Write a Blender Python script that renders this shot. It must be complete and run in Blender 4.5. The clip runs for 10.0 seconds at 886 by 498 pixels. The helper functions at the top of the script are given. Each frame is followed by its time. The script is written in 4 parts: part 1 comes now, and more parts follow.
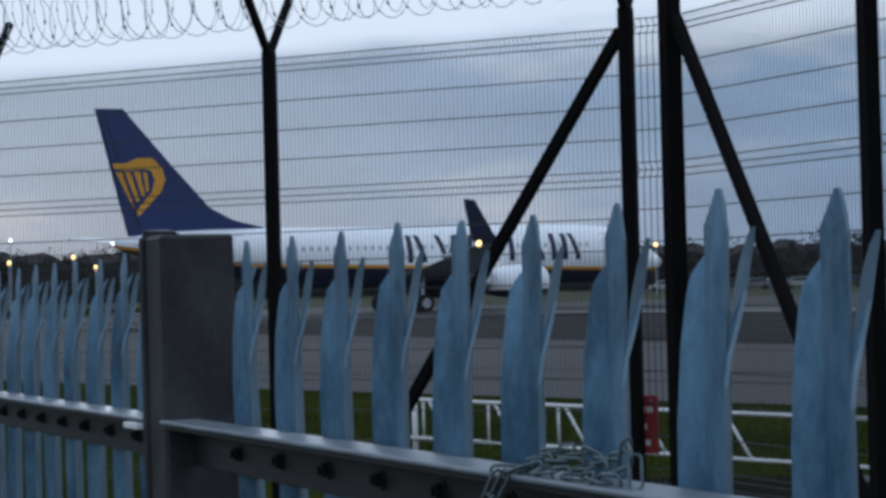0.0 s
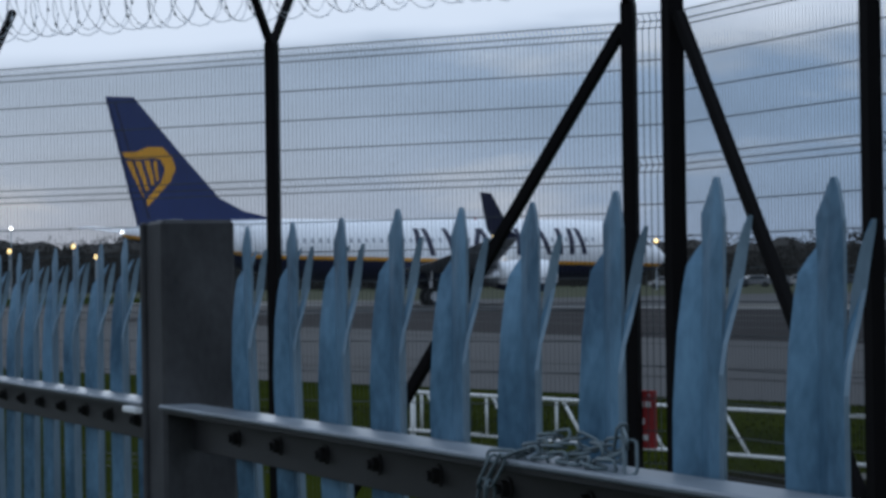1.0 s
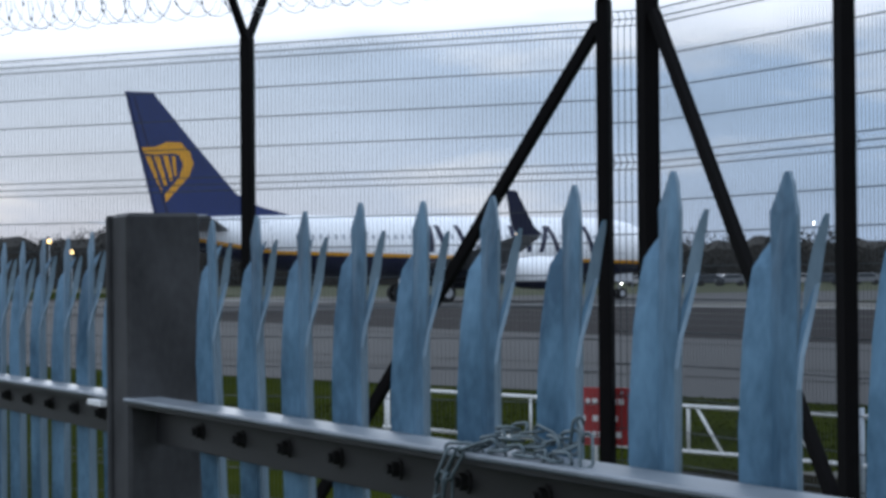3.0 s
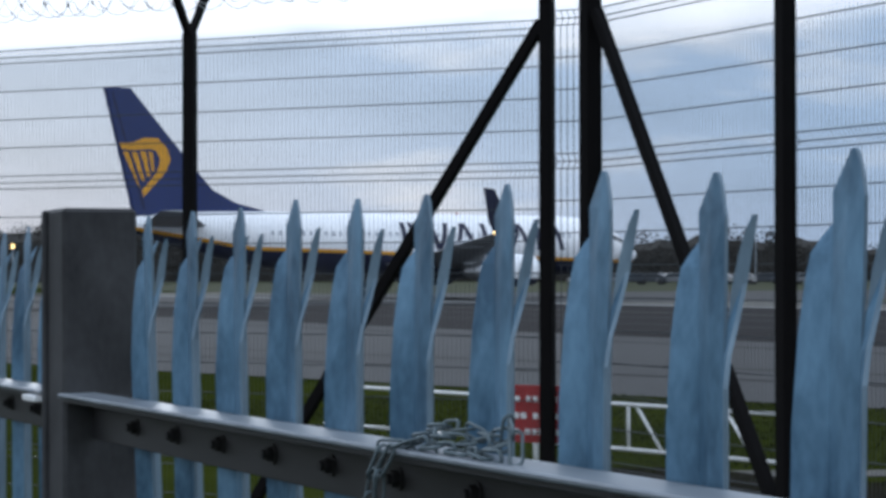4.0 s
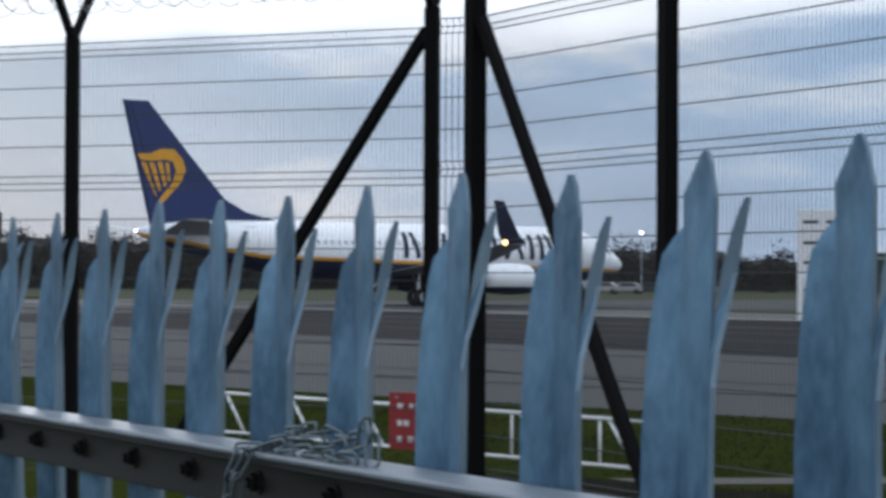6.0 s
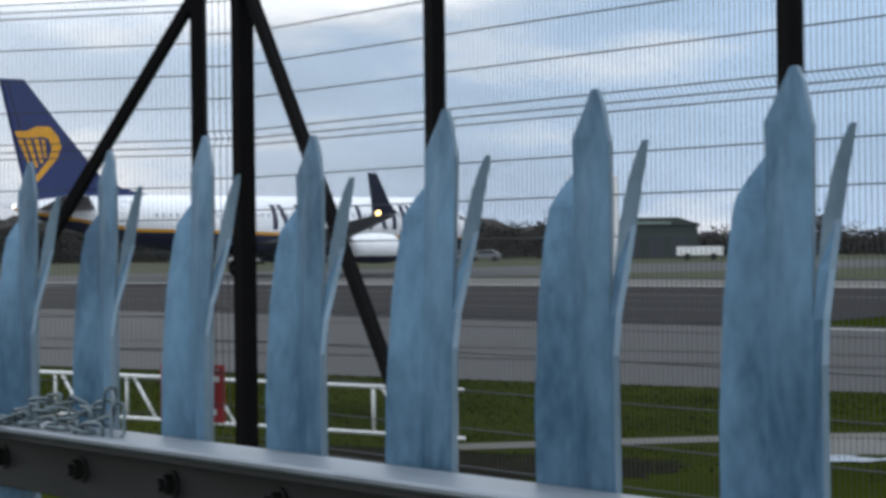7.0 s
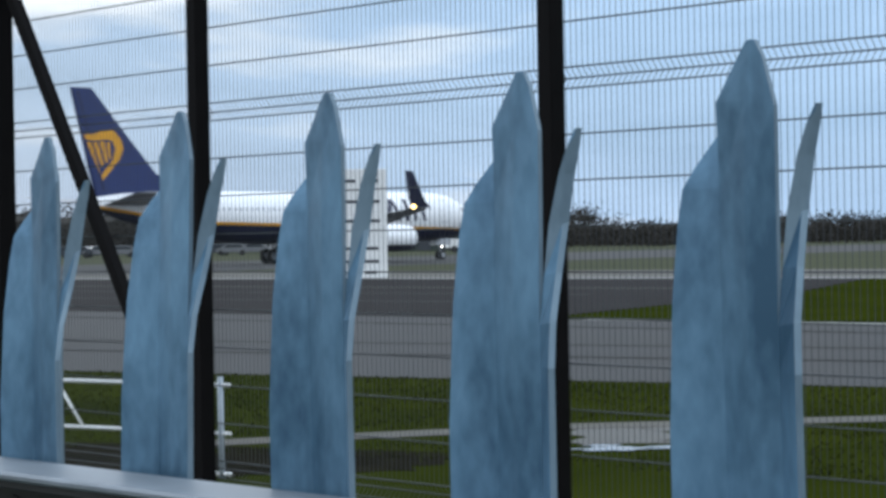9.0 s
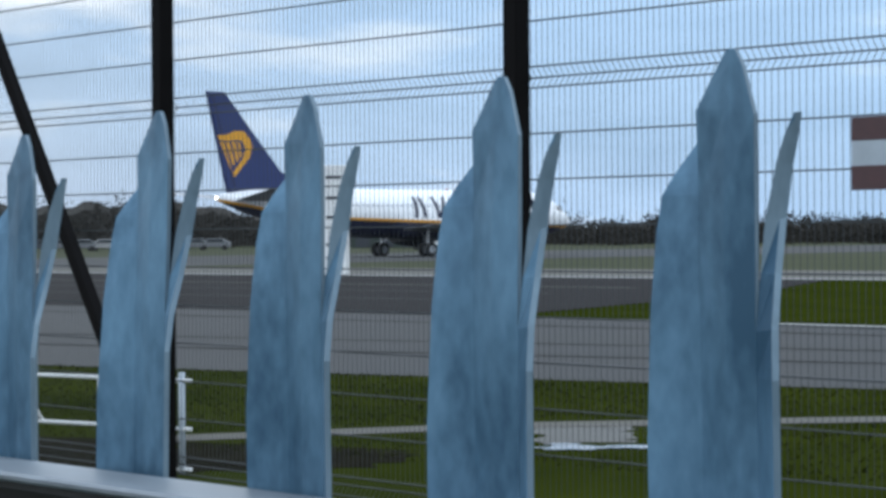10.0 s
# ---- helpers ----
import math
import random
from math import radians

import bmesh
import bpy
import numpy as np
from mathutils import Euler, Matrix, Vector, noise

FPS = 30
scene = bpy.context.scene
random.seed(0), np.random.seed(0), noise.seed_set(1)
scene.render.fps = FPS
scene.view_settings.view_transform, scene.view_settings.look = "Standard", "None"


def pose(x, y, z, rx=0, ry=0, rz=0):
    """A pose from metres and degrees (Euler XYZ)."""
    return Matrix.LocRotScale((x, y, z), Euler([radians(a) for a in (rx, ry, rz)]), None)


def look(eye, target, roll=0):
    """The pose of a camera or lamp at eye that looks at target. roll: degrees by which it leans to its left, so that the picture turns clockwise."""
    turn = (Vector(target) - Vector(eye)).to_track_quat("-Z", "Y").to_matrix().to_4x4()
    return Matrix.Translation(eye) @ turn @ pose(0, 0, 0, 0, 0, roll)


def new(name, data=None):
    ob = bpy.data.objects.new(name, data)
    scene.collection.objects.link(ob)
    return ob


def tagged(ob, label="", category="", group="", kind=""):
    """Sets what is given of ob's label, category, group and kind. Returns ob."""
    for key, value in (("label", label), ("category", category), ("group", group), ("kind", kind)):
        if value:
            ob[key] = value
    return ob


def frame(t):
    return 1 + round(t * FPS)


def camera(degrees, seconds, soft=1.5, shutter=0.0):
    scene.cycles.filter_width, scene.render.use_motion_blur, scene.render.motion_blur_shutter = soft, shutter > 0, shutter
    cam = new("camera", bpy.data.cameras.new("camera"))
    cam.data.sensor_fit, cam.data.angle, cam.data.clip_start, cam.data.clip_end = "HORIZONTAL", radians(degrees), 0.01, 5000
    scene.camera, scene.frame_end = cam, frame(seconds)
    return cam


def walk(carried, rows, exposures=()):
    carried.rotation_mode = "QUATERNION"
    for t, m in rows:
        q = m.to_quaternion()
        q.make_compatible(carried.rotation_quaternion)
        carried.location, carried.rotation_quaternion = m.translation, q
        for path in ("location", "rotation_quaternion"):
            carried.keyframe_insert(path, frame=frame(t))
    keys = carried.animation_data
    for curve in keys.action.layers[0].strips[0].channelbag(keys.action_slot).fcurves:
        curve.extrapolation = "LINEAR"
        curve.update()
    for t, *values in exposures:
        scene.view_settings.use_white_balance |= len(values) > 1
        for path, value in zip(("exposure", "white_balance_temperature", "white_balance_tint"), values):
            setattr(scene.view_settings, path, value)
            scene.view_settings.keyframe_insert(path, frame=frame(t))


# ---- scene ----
cam = camera(24.0, 10.0, 3.4, 0.5)
EXPOSURE_ROWS = [(0, -0.94, 5480, 7), (1.0, -1.0, 5480, 7), (1.45, -0.82, 5680, 8), (2.1, -0.64, 5780, 9), (3.4, -0.32, 5760, 8), (5.2, -0.32, 5920, 8), (6.5, -0.37, 6120, 9), (7.3, 0.08, 6280, 7), (8.5, 0.08, 6120, 6), (10, 0.12, 5920, 5)]
PATH = [
    (0, (2.5740, -0.7950, 1.7444), (0.7390, -0.0020, 1.7776), -1.5),
    (0.5, (2.5760, -0.7960, 1.7404), (0.7400, -0.0030, 1.7686), -1.4),
    (1, (2.5850, -0.7990, 1.7374), (0.7490, -0.0060, 1.7646), -0.8),
    (1.5, (2.5770, -0.7890, 1.7394), (0.7390, -0.0010, 1.7656), -0.8),
    (2, (2.5750, -0.7850, 1.7384), (0.7360, 0.0020, 1.7616), -0.7),
    (3.3, (2.5960, -0.7870, 1.7334), (0.7728, 0.0341, 1.7586), -0.5),
    (3.5, (2.5960, -0.7870, 1.7334), (0.7750, 0.0390, 1.7586), -0.5),
    (4, (2.6030, -0.7820, 1.7344), (0.7990, 0.0810, 1.7556), -0.1),
    (4.5, (2.6070, -0.7850, 1.7334), (0.8170, 0.1070, 1.7586), 0.1),
    (5, (2.6070, -0.7870, 1.7354), (0.8250, 0.1210, 1.7616), 0.4),
    (5.2, (2.6070, -0.7870, 1.7354), (0.8302, 0.1312, 1.7616), 0.4),
    (6.3, (2.6070, -0.7520, 1.7270), (0.8820, 0.2585, 1.7570), 0.2),
    (6.5, (2.6070, -0.7520, 1.7260), (0.9140, 0.3120, 1.7512), 0.2),
    (7, (2.6020, -0.7310, 1.7244), (0.9610, 0.4120, 1.7236), -0.7),
    (7.5, (2.6080, -0.7310, 1.7254), (0.9960, 0.4530, 1.7226), -0.3),
    (8, (2.6100, -0.7220, 1.7284), (1.0310, 0.5070, 1.7246), -0.8),
    (8.5, (2.6110, -0.7150, 1.7304), (1.0970, 0.5920, 1.7186), -0.7),
    (9, (2.6110, -0.7130, 1.7304), (1.1060, 0.6050, 1.7196), -1),
    (9.5, (2.6080, -0.7200, 1.7334), (1.1130, 0.6080, 1.7226), -0.5),
    (10, (2.6110, -0.7250, 1.7334), (1.1310, 0.6200, 1.7196), -0.4),
]
walk(cam, [(t, look(eye, target, roll)) for t, eye, target, roll in PATH], EXPOSURE_ROWS)

# ---- world and sun ----
SUN_AZ, SUN_EL = 168.0, 14.0      # where the light comes from, degrees from +x, above the horizon


def make_world():
    w = bpy.data.worlds.new("evening_sky")
    scene.world = w
    w.use_nodes = True
    nt = w.node_tree
    nt.nodes.clear()
    out = nt.nodes.new("ShaderNodeOutputWorld")
    bg = nt.nodes.new("ShaderNodeBackground")
    sky = nt.nodes.new("ShaderNodeTexSky")
    sky.sky_type = "NISHITA"
    sky.sun_disc = False
    sky.sun_elevation = radians(SUN_EL)
    sky.sun_rotation = radians(90 - SUN_AZ)
    sky.air_density, sky.dust_density, sky.ozone_density = 1.0, 1.5, 2.0
    dim = nt.nodes.new("ShaderNodeMix")
    dim.data_type, dim.blend_type = "RGBA", "MULTIPLY"
    dim.inputs[0].default_value = 1.0
    dim.inputs[7].default_value = (0.12, 0.12, 0.12, 1)
    nt.links.new(sky.outputs[0], dim.inputs[6])
    co = nt.nodes.new("ShaderNodeTexCoord")
    mp = nt.nodes.new("ShaderNodeMapping")
    mp.inputs["Scale"].default_value = (1.0, 1.0, 4.2)
    mp.inputs["Location"].default_value = (0.35, 0.1, 0.22)
    nt.links.new(co.outputs["Generated"], mp.inputs[0])
    big = nt.nodes.new("ShaderNodeTexNoise")
    big.inputs["Scale"].default_value = 3.4
    big.inputs["Detail"].default_value = 7
    big.inputs["Roughness"].default_value = 0.52
    big.inputs["Distortion"].default_value = 0.25
    nt.links.new(mp.outputs[0], big.inputs["Vector"])
    ramp = nt.nodes.new("ShaderNodeValToRGB")
    els = ramp.color_ramp.elements
    els[0].position, els[0].color = 0.36, (0.30, 0.43, 0.61, 1)
    els[1].position, els[1].color = 0.70, (1.00, 0.965, 0.95, 1)
    e = els.new(0.52)
    e.color = (0.395, 0.535, 0.735, 1)
    nt.links.new(big.outputs[0], ramp.inputs[0])
    mix = nt.nodes.new("ShaderNodeMix")
    mix.data_type = "RGBA"
    mix.inputs[0].default_value = 0.94
    nt.links.new(dim.outputs[2], mix.inputs[6])
    nt.links.new(ramp.outputs[0], mix.inputs[7])
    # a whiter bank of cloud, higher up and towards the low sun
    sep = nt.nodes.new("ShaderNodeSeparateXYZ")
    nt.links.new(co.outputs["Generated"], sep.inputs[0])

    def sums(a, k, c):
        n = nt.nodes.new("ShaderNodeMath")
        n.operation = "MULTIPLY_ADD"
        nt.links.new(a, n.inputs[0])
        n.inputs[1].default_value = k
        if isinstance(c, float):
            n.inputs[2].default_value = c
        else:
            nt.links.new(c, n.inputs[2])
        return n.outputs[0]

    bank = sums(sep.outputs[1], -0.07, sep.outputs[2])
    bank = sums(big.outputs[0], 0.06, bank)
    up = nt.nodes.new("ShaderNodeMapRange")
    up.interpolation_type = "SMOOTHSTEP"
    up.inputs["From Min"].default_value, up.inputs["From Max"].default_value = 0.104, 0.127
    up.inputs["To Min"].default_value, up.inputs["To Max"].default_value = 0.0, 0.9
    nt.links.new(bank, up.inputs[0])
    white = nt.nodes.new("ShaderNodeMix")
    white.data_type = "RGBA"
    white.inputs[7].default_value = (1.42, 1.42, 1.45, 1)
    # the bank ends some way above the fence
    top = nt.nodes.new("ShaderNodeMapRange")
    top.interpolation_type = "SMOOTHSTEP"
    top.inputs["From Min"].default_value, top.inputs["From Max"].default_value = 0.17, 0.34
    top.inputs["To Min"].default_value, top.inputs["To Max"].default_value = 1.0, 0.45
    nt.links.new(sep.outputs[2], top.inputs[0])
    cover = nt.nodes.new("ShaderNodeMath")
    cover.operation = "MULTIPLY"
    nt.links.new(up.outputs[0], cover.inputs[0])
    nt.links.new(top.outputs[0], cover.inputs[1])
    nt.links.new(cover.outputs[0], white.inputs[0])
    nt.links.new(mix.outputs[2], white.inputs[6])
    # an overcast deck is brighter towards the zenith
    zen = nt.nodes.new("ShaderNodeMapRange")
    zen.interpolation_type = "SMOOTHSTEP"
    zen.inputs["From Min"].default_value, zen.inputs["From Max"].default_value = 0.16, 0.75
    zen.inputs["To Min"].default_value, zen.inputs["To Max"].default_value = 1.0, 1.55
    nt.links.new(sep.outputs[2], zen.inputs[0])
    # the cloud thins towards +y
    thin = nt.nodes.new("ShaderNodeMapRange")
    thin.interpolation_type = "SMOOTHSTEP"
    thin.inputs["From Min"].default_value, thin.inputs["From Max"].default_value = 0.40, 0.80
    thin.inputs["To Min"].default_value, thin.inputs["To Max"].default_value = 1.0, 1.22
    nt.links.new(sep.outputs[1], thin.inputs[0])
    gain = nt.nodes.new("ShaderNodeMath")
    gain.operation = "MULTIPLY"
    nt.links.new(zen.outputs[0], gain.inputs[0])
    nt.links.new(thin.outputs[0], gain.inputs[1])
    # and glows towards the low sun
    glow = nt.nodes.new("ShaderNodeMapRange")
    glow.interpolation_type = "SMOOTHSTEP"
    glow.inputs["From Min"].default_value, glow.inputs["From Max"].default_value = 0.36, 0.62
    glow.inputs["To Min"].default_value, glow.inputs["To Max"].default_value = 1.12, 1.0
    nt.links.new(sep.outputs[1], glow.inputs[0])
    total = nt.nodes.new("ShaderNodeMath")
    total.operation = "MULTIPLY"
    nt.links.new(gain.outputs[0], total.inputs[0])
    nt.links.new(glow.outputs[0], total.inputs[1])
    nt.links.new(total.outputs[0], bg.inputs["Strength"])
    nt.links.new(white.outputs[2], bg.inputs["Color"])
    nt.links.new(bg.outputs[0], out.inputs[0])


make_world()
sun_data = bpy.data.lights.new("sun", "SUN")
sun_data.energy, sun_data.angle, sun_data.color = 0.5, radians(16), (1.0, 0.96, 0.92)
sun = new("sun", sun_data)
az, el = radians(SUN_AZ), radians(SUN_EL)
sun.matrix_world = look((60 * math.cos(az), 60 * math.sin(az), 40), (0, 0, 40 - 60 * math.tan(el)))

# ---- materials ----


def material(name, color, rough=0.6, metal=0.0, vary=0.25, scale=8.0, fine=60.0, bump=0.15, tint=None, stretch=(1, 1, 1),
             emit=0.0, spec=0.5, dist=0.01, span=(0.42, 0.93)):
    """Principled surface, its colour varied by a coarse and a fine noise in object space."""
    m = bpy.data.materials.new(name)
    m.use_nodes = True
    nt = m.node_tree
    p = nt.nodes["Principled BSDF"]
    p.inputs["Roughness"].default_value, p.inputs["Metallic"].default_value = rough, metal
    p.inputs["Specular IOR Level"].default_value = spec
    co = nt.nodes.new("ShaderNodeTexCoord")
    mp = nt.nodes.new("ShaderNodeMapping")
    mp.inputs["Scale"].default_value = stretch
    nt.links.new(co.outputs["Object"], mp.inputs[0])
    info = nt.nodes.new("ShaderNodeObjectInfo")
    shift = nt.nodes.new("ShaderNodeVectorMath")
    shift.operation = "SCALE"
    shift.inputs[0].default_value = (7.3, 3.1, 5.7)
    nt.links.new(info.outputs["Random"], shift.inputs["Scale"])
    nt.links.new(shift.outputs[0], mp.inputs["Location"])
    a, b = nt.nodes.new("ShaderNodeTexNoise"), nt.nodes.new("ShaderNodeTexNoise")
    for n, s, d in ((a, scale, 4), (b, fine, 3)):
        n.inputs["Scale"].default_value, n.inputs["Detail"].default_value = s, d
        nt.links.new(mp.outputs[0], n.inputs["Vector"])
    add = nt.nodes.new("ShaderNodeMath")
    add.operation = "MULTIPLY_ADD"
    add.inputs[1].default_value = 0.35
    nt.links.new(b.outputs[0], add.inputs[0])
    nt.links.new(a.outputs[0], add.inputs[2])
    ramp = nt.nodes.new("ShaderNodeMapRange")
    ramp.inputs["From Min"].default_value, ramp.inputs["From Max"].default_value = span
    nt.links.new(add.outputs[0], ramp.inputs[0])
    mix = nt.nodes.new("ShaderNodeMix")
    mix.data_type = "RGBA"
    other = tint or [c * (1 - vary) for c in color]
    bright = color if tint else [min(1, c * (1 + vary)) for c in color]
    mix.inputs[6].default_value, mix.inputs[7].default_value = (*other, 1), (*bright, 1)
    nt.links.new(ramp.outputs[0], mix.inputs[0])
    nt.links.new(mix.outputs[2], p.inputs["Base Color"])
    rr = nt.nodes.new("ShaderNodeMapRange")
    rr.inputs["To Min"].default_value, rr.inputs["To Max"].default_value = max(0.05, rough - 0.1), min(1, rough + 0.1)
    nt.links.new(add.outputs[0], rr.inputs[0])
    nt.links.new(rr.outputs[0], p.inputs["Roughness"])
    if bump:
        bp = nt.nodes.new("ShaderNodeBump")
        bp.inputs["Strength"].default_value, bp.inputs["Distance"].default_value = bump, dist
        nt.links.new(add.outputs[0], bp.inputs["Height"])
        nt.links.new(bp.outputs[0], p.inputs["Normal"])
    if emit:
        p.inputs["Emission Color"].default_value = (*color, 1)
        p.inputs["Emission Strength"].default_value = emit
    return m


GALV = material("galvanised_steel", (0.128, 0.238, 0.340), 0.46, 0.3, 0.3, 15, 150, 0.3, (0.024, 0.070, 0.120), (1, 1, 0.45), dist=0.002, span=(0.49, 0.89))
GALV_BACK = material("bare_zinc", (0.170, 0.236, 0.285), 0.5, 0.3, 0.3, 30, 260, 0.2, (0.09, 0.135, 0.172), (1, 1, 0.4), dist=0.002)
# rail steel in two tones: skylight painted into the ledge, shade into the leg
LEDGE_SKYLIT = material("skylit_zinc_ledge", (0.21, 0.235, 0.26), 0.4, 0.2, 0.3, 26, 160, 0.2, (0.11, 0.125, 0.14), (0.4, 1, 1), dist=0.001)
RAIL_SHADED = material("shaded_galvanised_rail", (0.028, 0.028, 0.030), 0.5, 0.1, 0.3, 22, 120, 0.2, (0.008, 0.008, 0.009), (0.4, 1, 1), spec=0.4, dist=0.001)
GALV_POST = material("weathered_post", (0.052, 0.052, 0.053), 0.7, 0.0, 0.3, 14, 110, 0.3, (0.011, 0.011, 0.0115), (1, 1, 0.6), spec=0.3, dist=0.003)
BOLT = material("dark_bolt", (0.022, 0.021, 0.021), 0.6, 0.3, 0.3, 40, 200)
CHAIN = material("chain_steel", (0.095, 0.125, 0.135), 0.5, 0.4, 0.3, 60, 300, 0.1, dist=0.001)
BLACK = material("black_coated_steel", (0.0035, 0.003, 0.003), 0.75, 0.0, 0.4, 6, 60, 0.1, dist=0.002, spec=0.1)
WIRE = material("dark_green_wire", (0.034, 0.040, 0.044), 0.5, 0.2, 0.3, 10, 50, 0)
RAZOR = material("razor_wire", (0.42, 0.44, 0.46), 0.45, 0.5, 0.3, 20, 90, 0)
GRASS = material("grass", (0.031, 0.038, 0.0045), 0.95, 0, 0.4, 0.5, 7.0, 0.6, (0.013, 0.018, 0.0025), spec=0.0, dist=0.05)
BLADES = material("grass_blades", (0.034, 0.041, 0.0045), 0.8, 0, 0.4, 0.5, 9, 0, (0.017, 0.023, 0.0025), spec=0.05)
FAR_GRASS = material("dry_grass", (0.050, 0.053, 0.026), 0.95, 0, 0.3, 0.05, 0.8, 0.3, (0.030, 0.036, 0.016), (1, 1, 1), spec=0.05, dist=0.05)
ASPHALT = material("worn_asphalt", (0.0357, 0.0357, 0.0348), 0.85, 0, 0.2, 0.12, 5.0, 0.3, (0.029, 0.029, 0.029), (0.35, 1.6, 1), spec=0.22, dist=0.01)
TARMAC = material("dark_tarmac", (0.0183, 0.0165, 0.0165), 0.85, 0, 0.25, 0.15, 5.0, 0.3, (0.013, 0.012, 0.012), (0.3, 1.6, 1), spec=0.03, dist=0.01)
CONCRETE = material("pale_concrete", (0.110, 0.104, 0.092), 0.9, 0, 0.2, 0.3, 6, 0.2, (0.074, 0.070, 0.061), spec=0.15)
LINE = material("line_paint", (0.3, 0.3, 0.285), 0.8, 0, 0.3, 1.5, 20, 0.1, (0.18, 0.18, 0.17))
EARTH = material("bare_earth", (0.018, 0.0165, 0.011), 0.95, 0, 0.4, 3.0, 14, 0.6, (0.009, 0.0085, 0.006), spec=0.0, dist=0.03)
MUD = material("wet_mud", (0.070, 0.067, 0.058), 0.6, 0, 0.3, 2.5, 18, 0.5, (0.034, 0.032, 0.027), spec=0.3, dist=0.02)
WATER = material("puddle_water", (0.05, 0.055, 0.06), 0.08, 0, 0.1, 2, 9, 0.02)
WHITE = material("white_paint", (0.74, 0.74, 0.73), 0.5, 0, 0.12, 6, 50, 0.05, (0.68, 0.68, 0.66))
RED = material("red_enamel", (0.30, 0.018, 0.018), 0.45, 0, 0.2, 6, 60, 0.05)
BROWN = material("brown_red_sign", (0.055, 0.022, 0.024), 0.5, 0, 0.2, 20, 90, 0.05)
GREY_SIGN = material("pale_sign_band", (0.34, 0.38, 0.42), 0.5, 0, 0.1, 10, 60, 0.05)
FUSE = material("aircraft_white", (0.88, 0.88, 0.88), 0.3, 0, 0.05, 0.6, 5, 0.0, (0.82, 0.83, 0.84), spec=0.6)
NAVY = material("aircraft_navy", (0.011, 0.024, 0.11), 0.35, 0, 0.15, 0.5, 5, 0.0, spec=0.5)
BELLY = material("aircraft_belly_navy", (0.012, 0.014, 0.04), 0.4, 0, 0.2, 0.5, 5, 0.0, spec=0.4)
YELLOW = material("aircraft_yellow", (0.68, 0.32, 0.010), 0.4, 0, 0.1, 1, 6, 0.0)
ALLOY = material("bare_alloy", (0.5, 0.51, 0.53), 0.35, 0.8, 0.15, 1, 6, 0.0)
WINGGREY = material("wing_grey", (0.36, 0.37, 0.39), 0.45, 0.2, 0.15, 0.6, 5, 0.0)
TYRE = material("tyre_rubber", (0.015, 0.015, 0.015), 0.85, 0, 0.3, 5, 40, 0.1)
GLASS = material("dark_glass", (0.02, 0.025, 0.03), 0.1, 0, 0.1, 2, 9, 0.0)
PANE = material("cabin_pane", (0.40, 0.42, 0.45), 0.25, 0, 0.1, 2, 9, 0.0)
LAMP = material("lit_lamp", (1.0, 0.66, 0.24), 0.4, 0, 0.0, 2, 9, 0, emit=5)
WLAMP = material("lit_white_lamp", (1.0, 0.93, 0.8), 0.4, 0, 0.0, 2, 9, 0, emit=22)
LEAF = material("far_foliage", (0.046, 0.042, 0.037), 0.9, 0, 0.4, 0.06, 0.6, 0.0, (0.027, 0.026, 0.023), spec=0.1)
BARK = material("bark", (0.05, 0.042, 0.035), 0.9, 0, 0.3, 2, 20, 0.3)
SHED = material("green_cladding", (0.026, 0.038, 0.032), 0.7, 0, 0.2, 0.4, 4, 0.1)
ROOFING = material("pale_green_roof", (0.16, 0.21, 0.185), 0.7, 0, 0.2, 0.4, 4, 0.1)
CARPAINT = [material("car_paint_" + n, c, 0.3, 0.2, 0.1, 2, 9, 0) for n, c in
            (("white", (0.30, 0.30, 0.30)), ("silver", (0.15, 0.155, 0.165)), ("dark", (0.03, 0.035, 0.045)), ("red", (0.25, 0.03, 0.03)))]

# ---- mesh helpers ----


def mesh_of(name, bm, *mats, smooth=False):
    me = bpy.data.meshes.new(name)
    bmesh.ops.recalc_face_normals(bm, faces=bm.faces)
    bm.to_mesh(me)
    bm.free()
    for m in mats:
        me.materials.append(m)
    if smooth:
        for f in me.polygons:
            f.use_smooth = True
    return me


def part(name, bm, mat, parent, label="", smooth=False, m=None):
    mats = mat if isinstance(mat, (list, tuple)) else [mat]
    ob = new(name, mesh_of(name, bm, *mats, smooth=smooth))
    ob.parent = parent
    if m is not None:
        ob.matrix_basis = m
    return tagged(ob, label)


def thing(name, label, category, m=None, group="", kind=""):
    ob = new(name)
    ob.empty_display_size = 0.2
    if m is not None:
        ob.matrix_basis = m
    return tagged(ob, label, category, group, kind)


def box(bm, lo, hi, m=None, bevel=0.0, mat=0):
    lo, hi = Vector(lo), Vector(hi)
    r = bmesh.ops.create_cube(bm, size=1.0, matrix=Matrix.Translation((lo + hi) / 2) @ Matrix.Diagonal((*(hi - lo), 1)))
    vs = r["verts"]
    if bevel:
        es = list({e for v in vs for e in v.link_edges})
        r2 = bmesh.ops.bevel(bm, geom=es, offset=bevel, segments=1, affect="EDGES", profile=0.5)
        vs = list({v for f in r2["faces"] for v in f.verts} | {v for v in vs if v.is_valid})
    if m is not None:
        bmesh.ops.transform(bm, matrix=m, verts=vs)
    if mat:
        for f in {f for v in vs for f in v.link_faces}:
            f.material_index = mat
    return vs


def bar(bm, a, b, w, h=None, up=(0, 0, 1), bevel=0.0):
    """A square bar from a to b."""
    a, b = Vector(a), Vector(b)
    z = (b - a).normalized()
    x = Vector(up).cross(z)
    x = x.normalized() if x.length > 1e-4 else Vector((1, 0, 0))
    y = z.cross(x)
    m = Matrix((x, y, z)).transposed().to_4x4()
    m.translation = a
    h = h or w
    return box(bm, (-w / 2, -h / 2, 0), (w / 2, h / 2, (b - a).length), m, bevel)


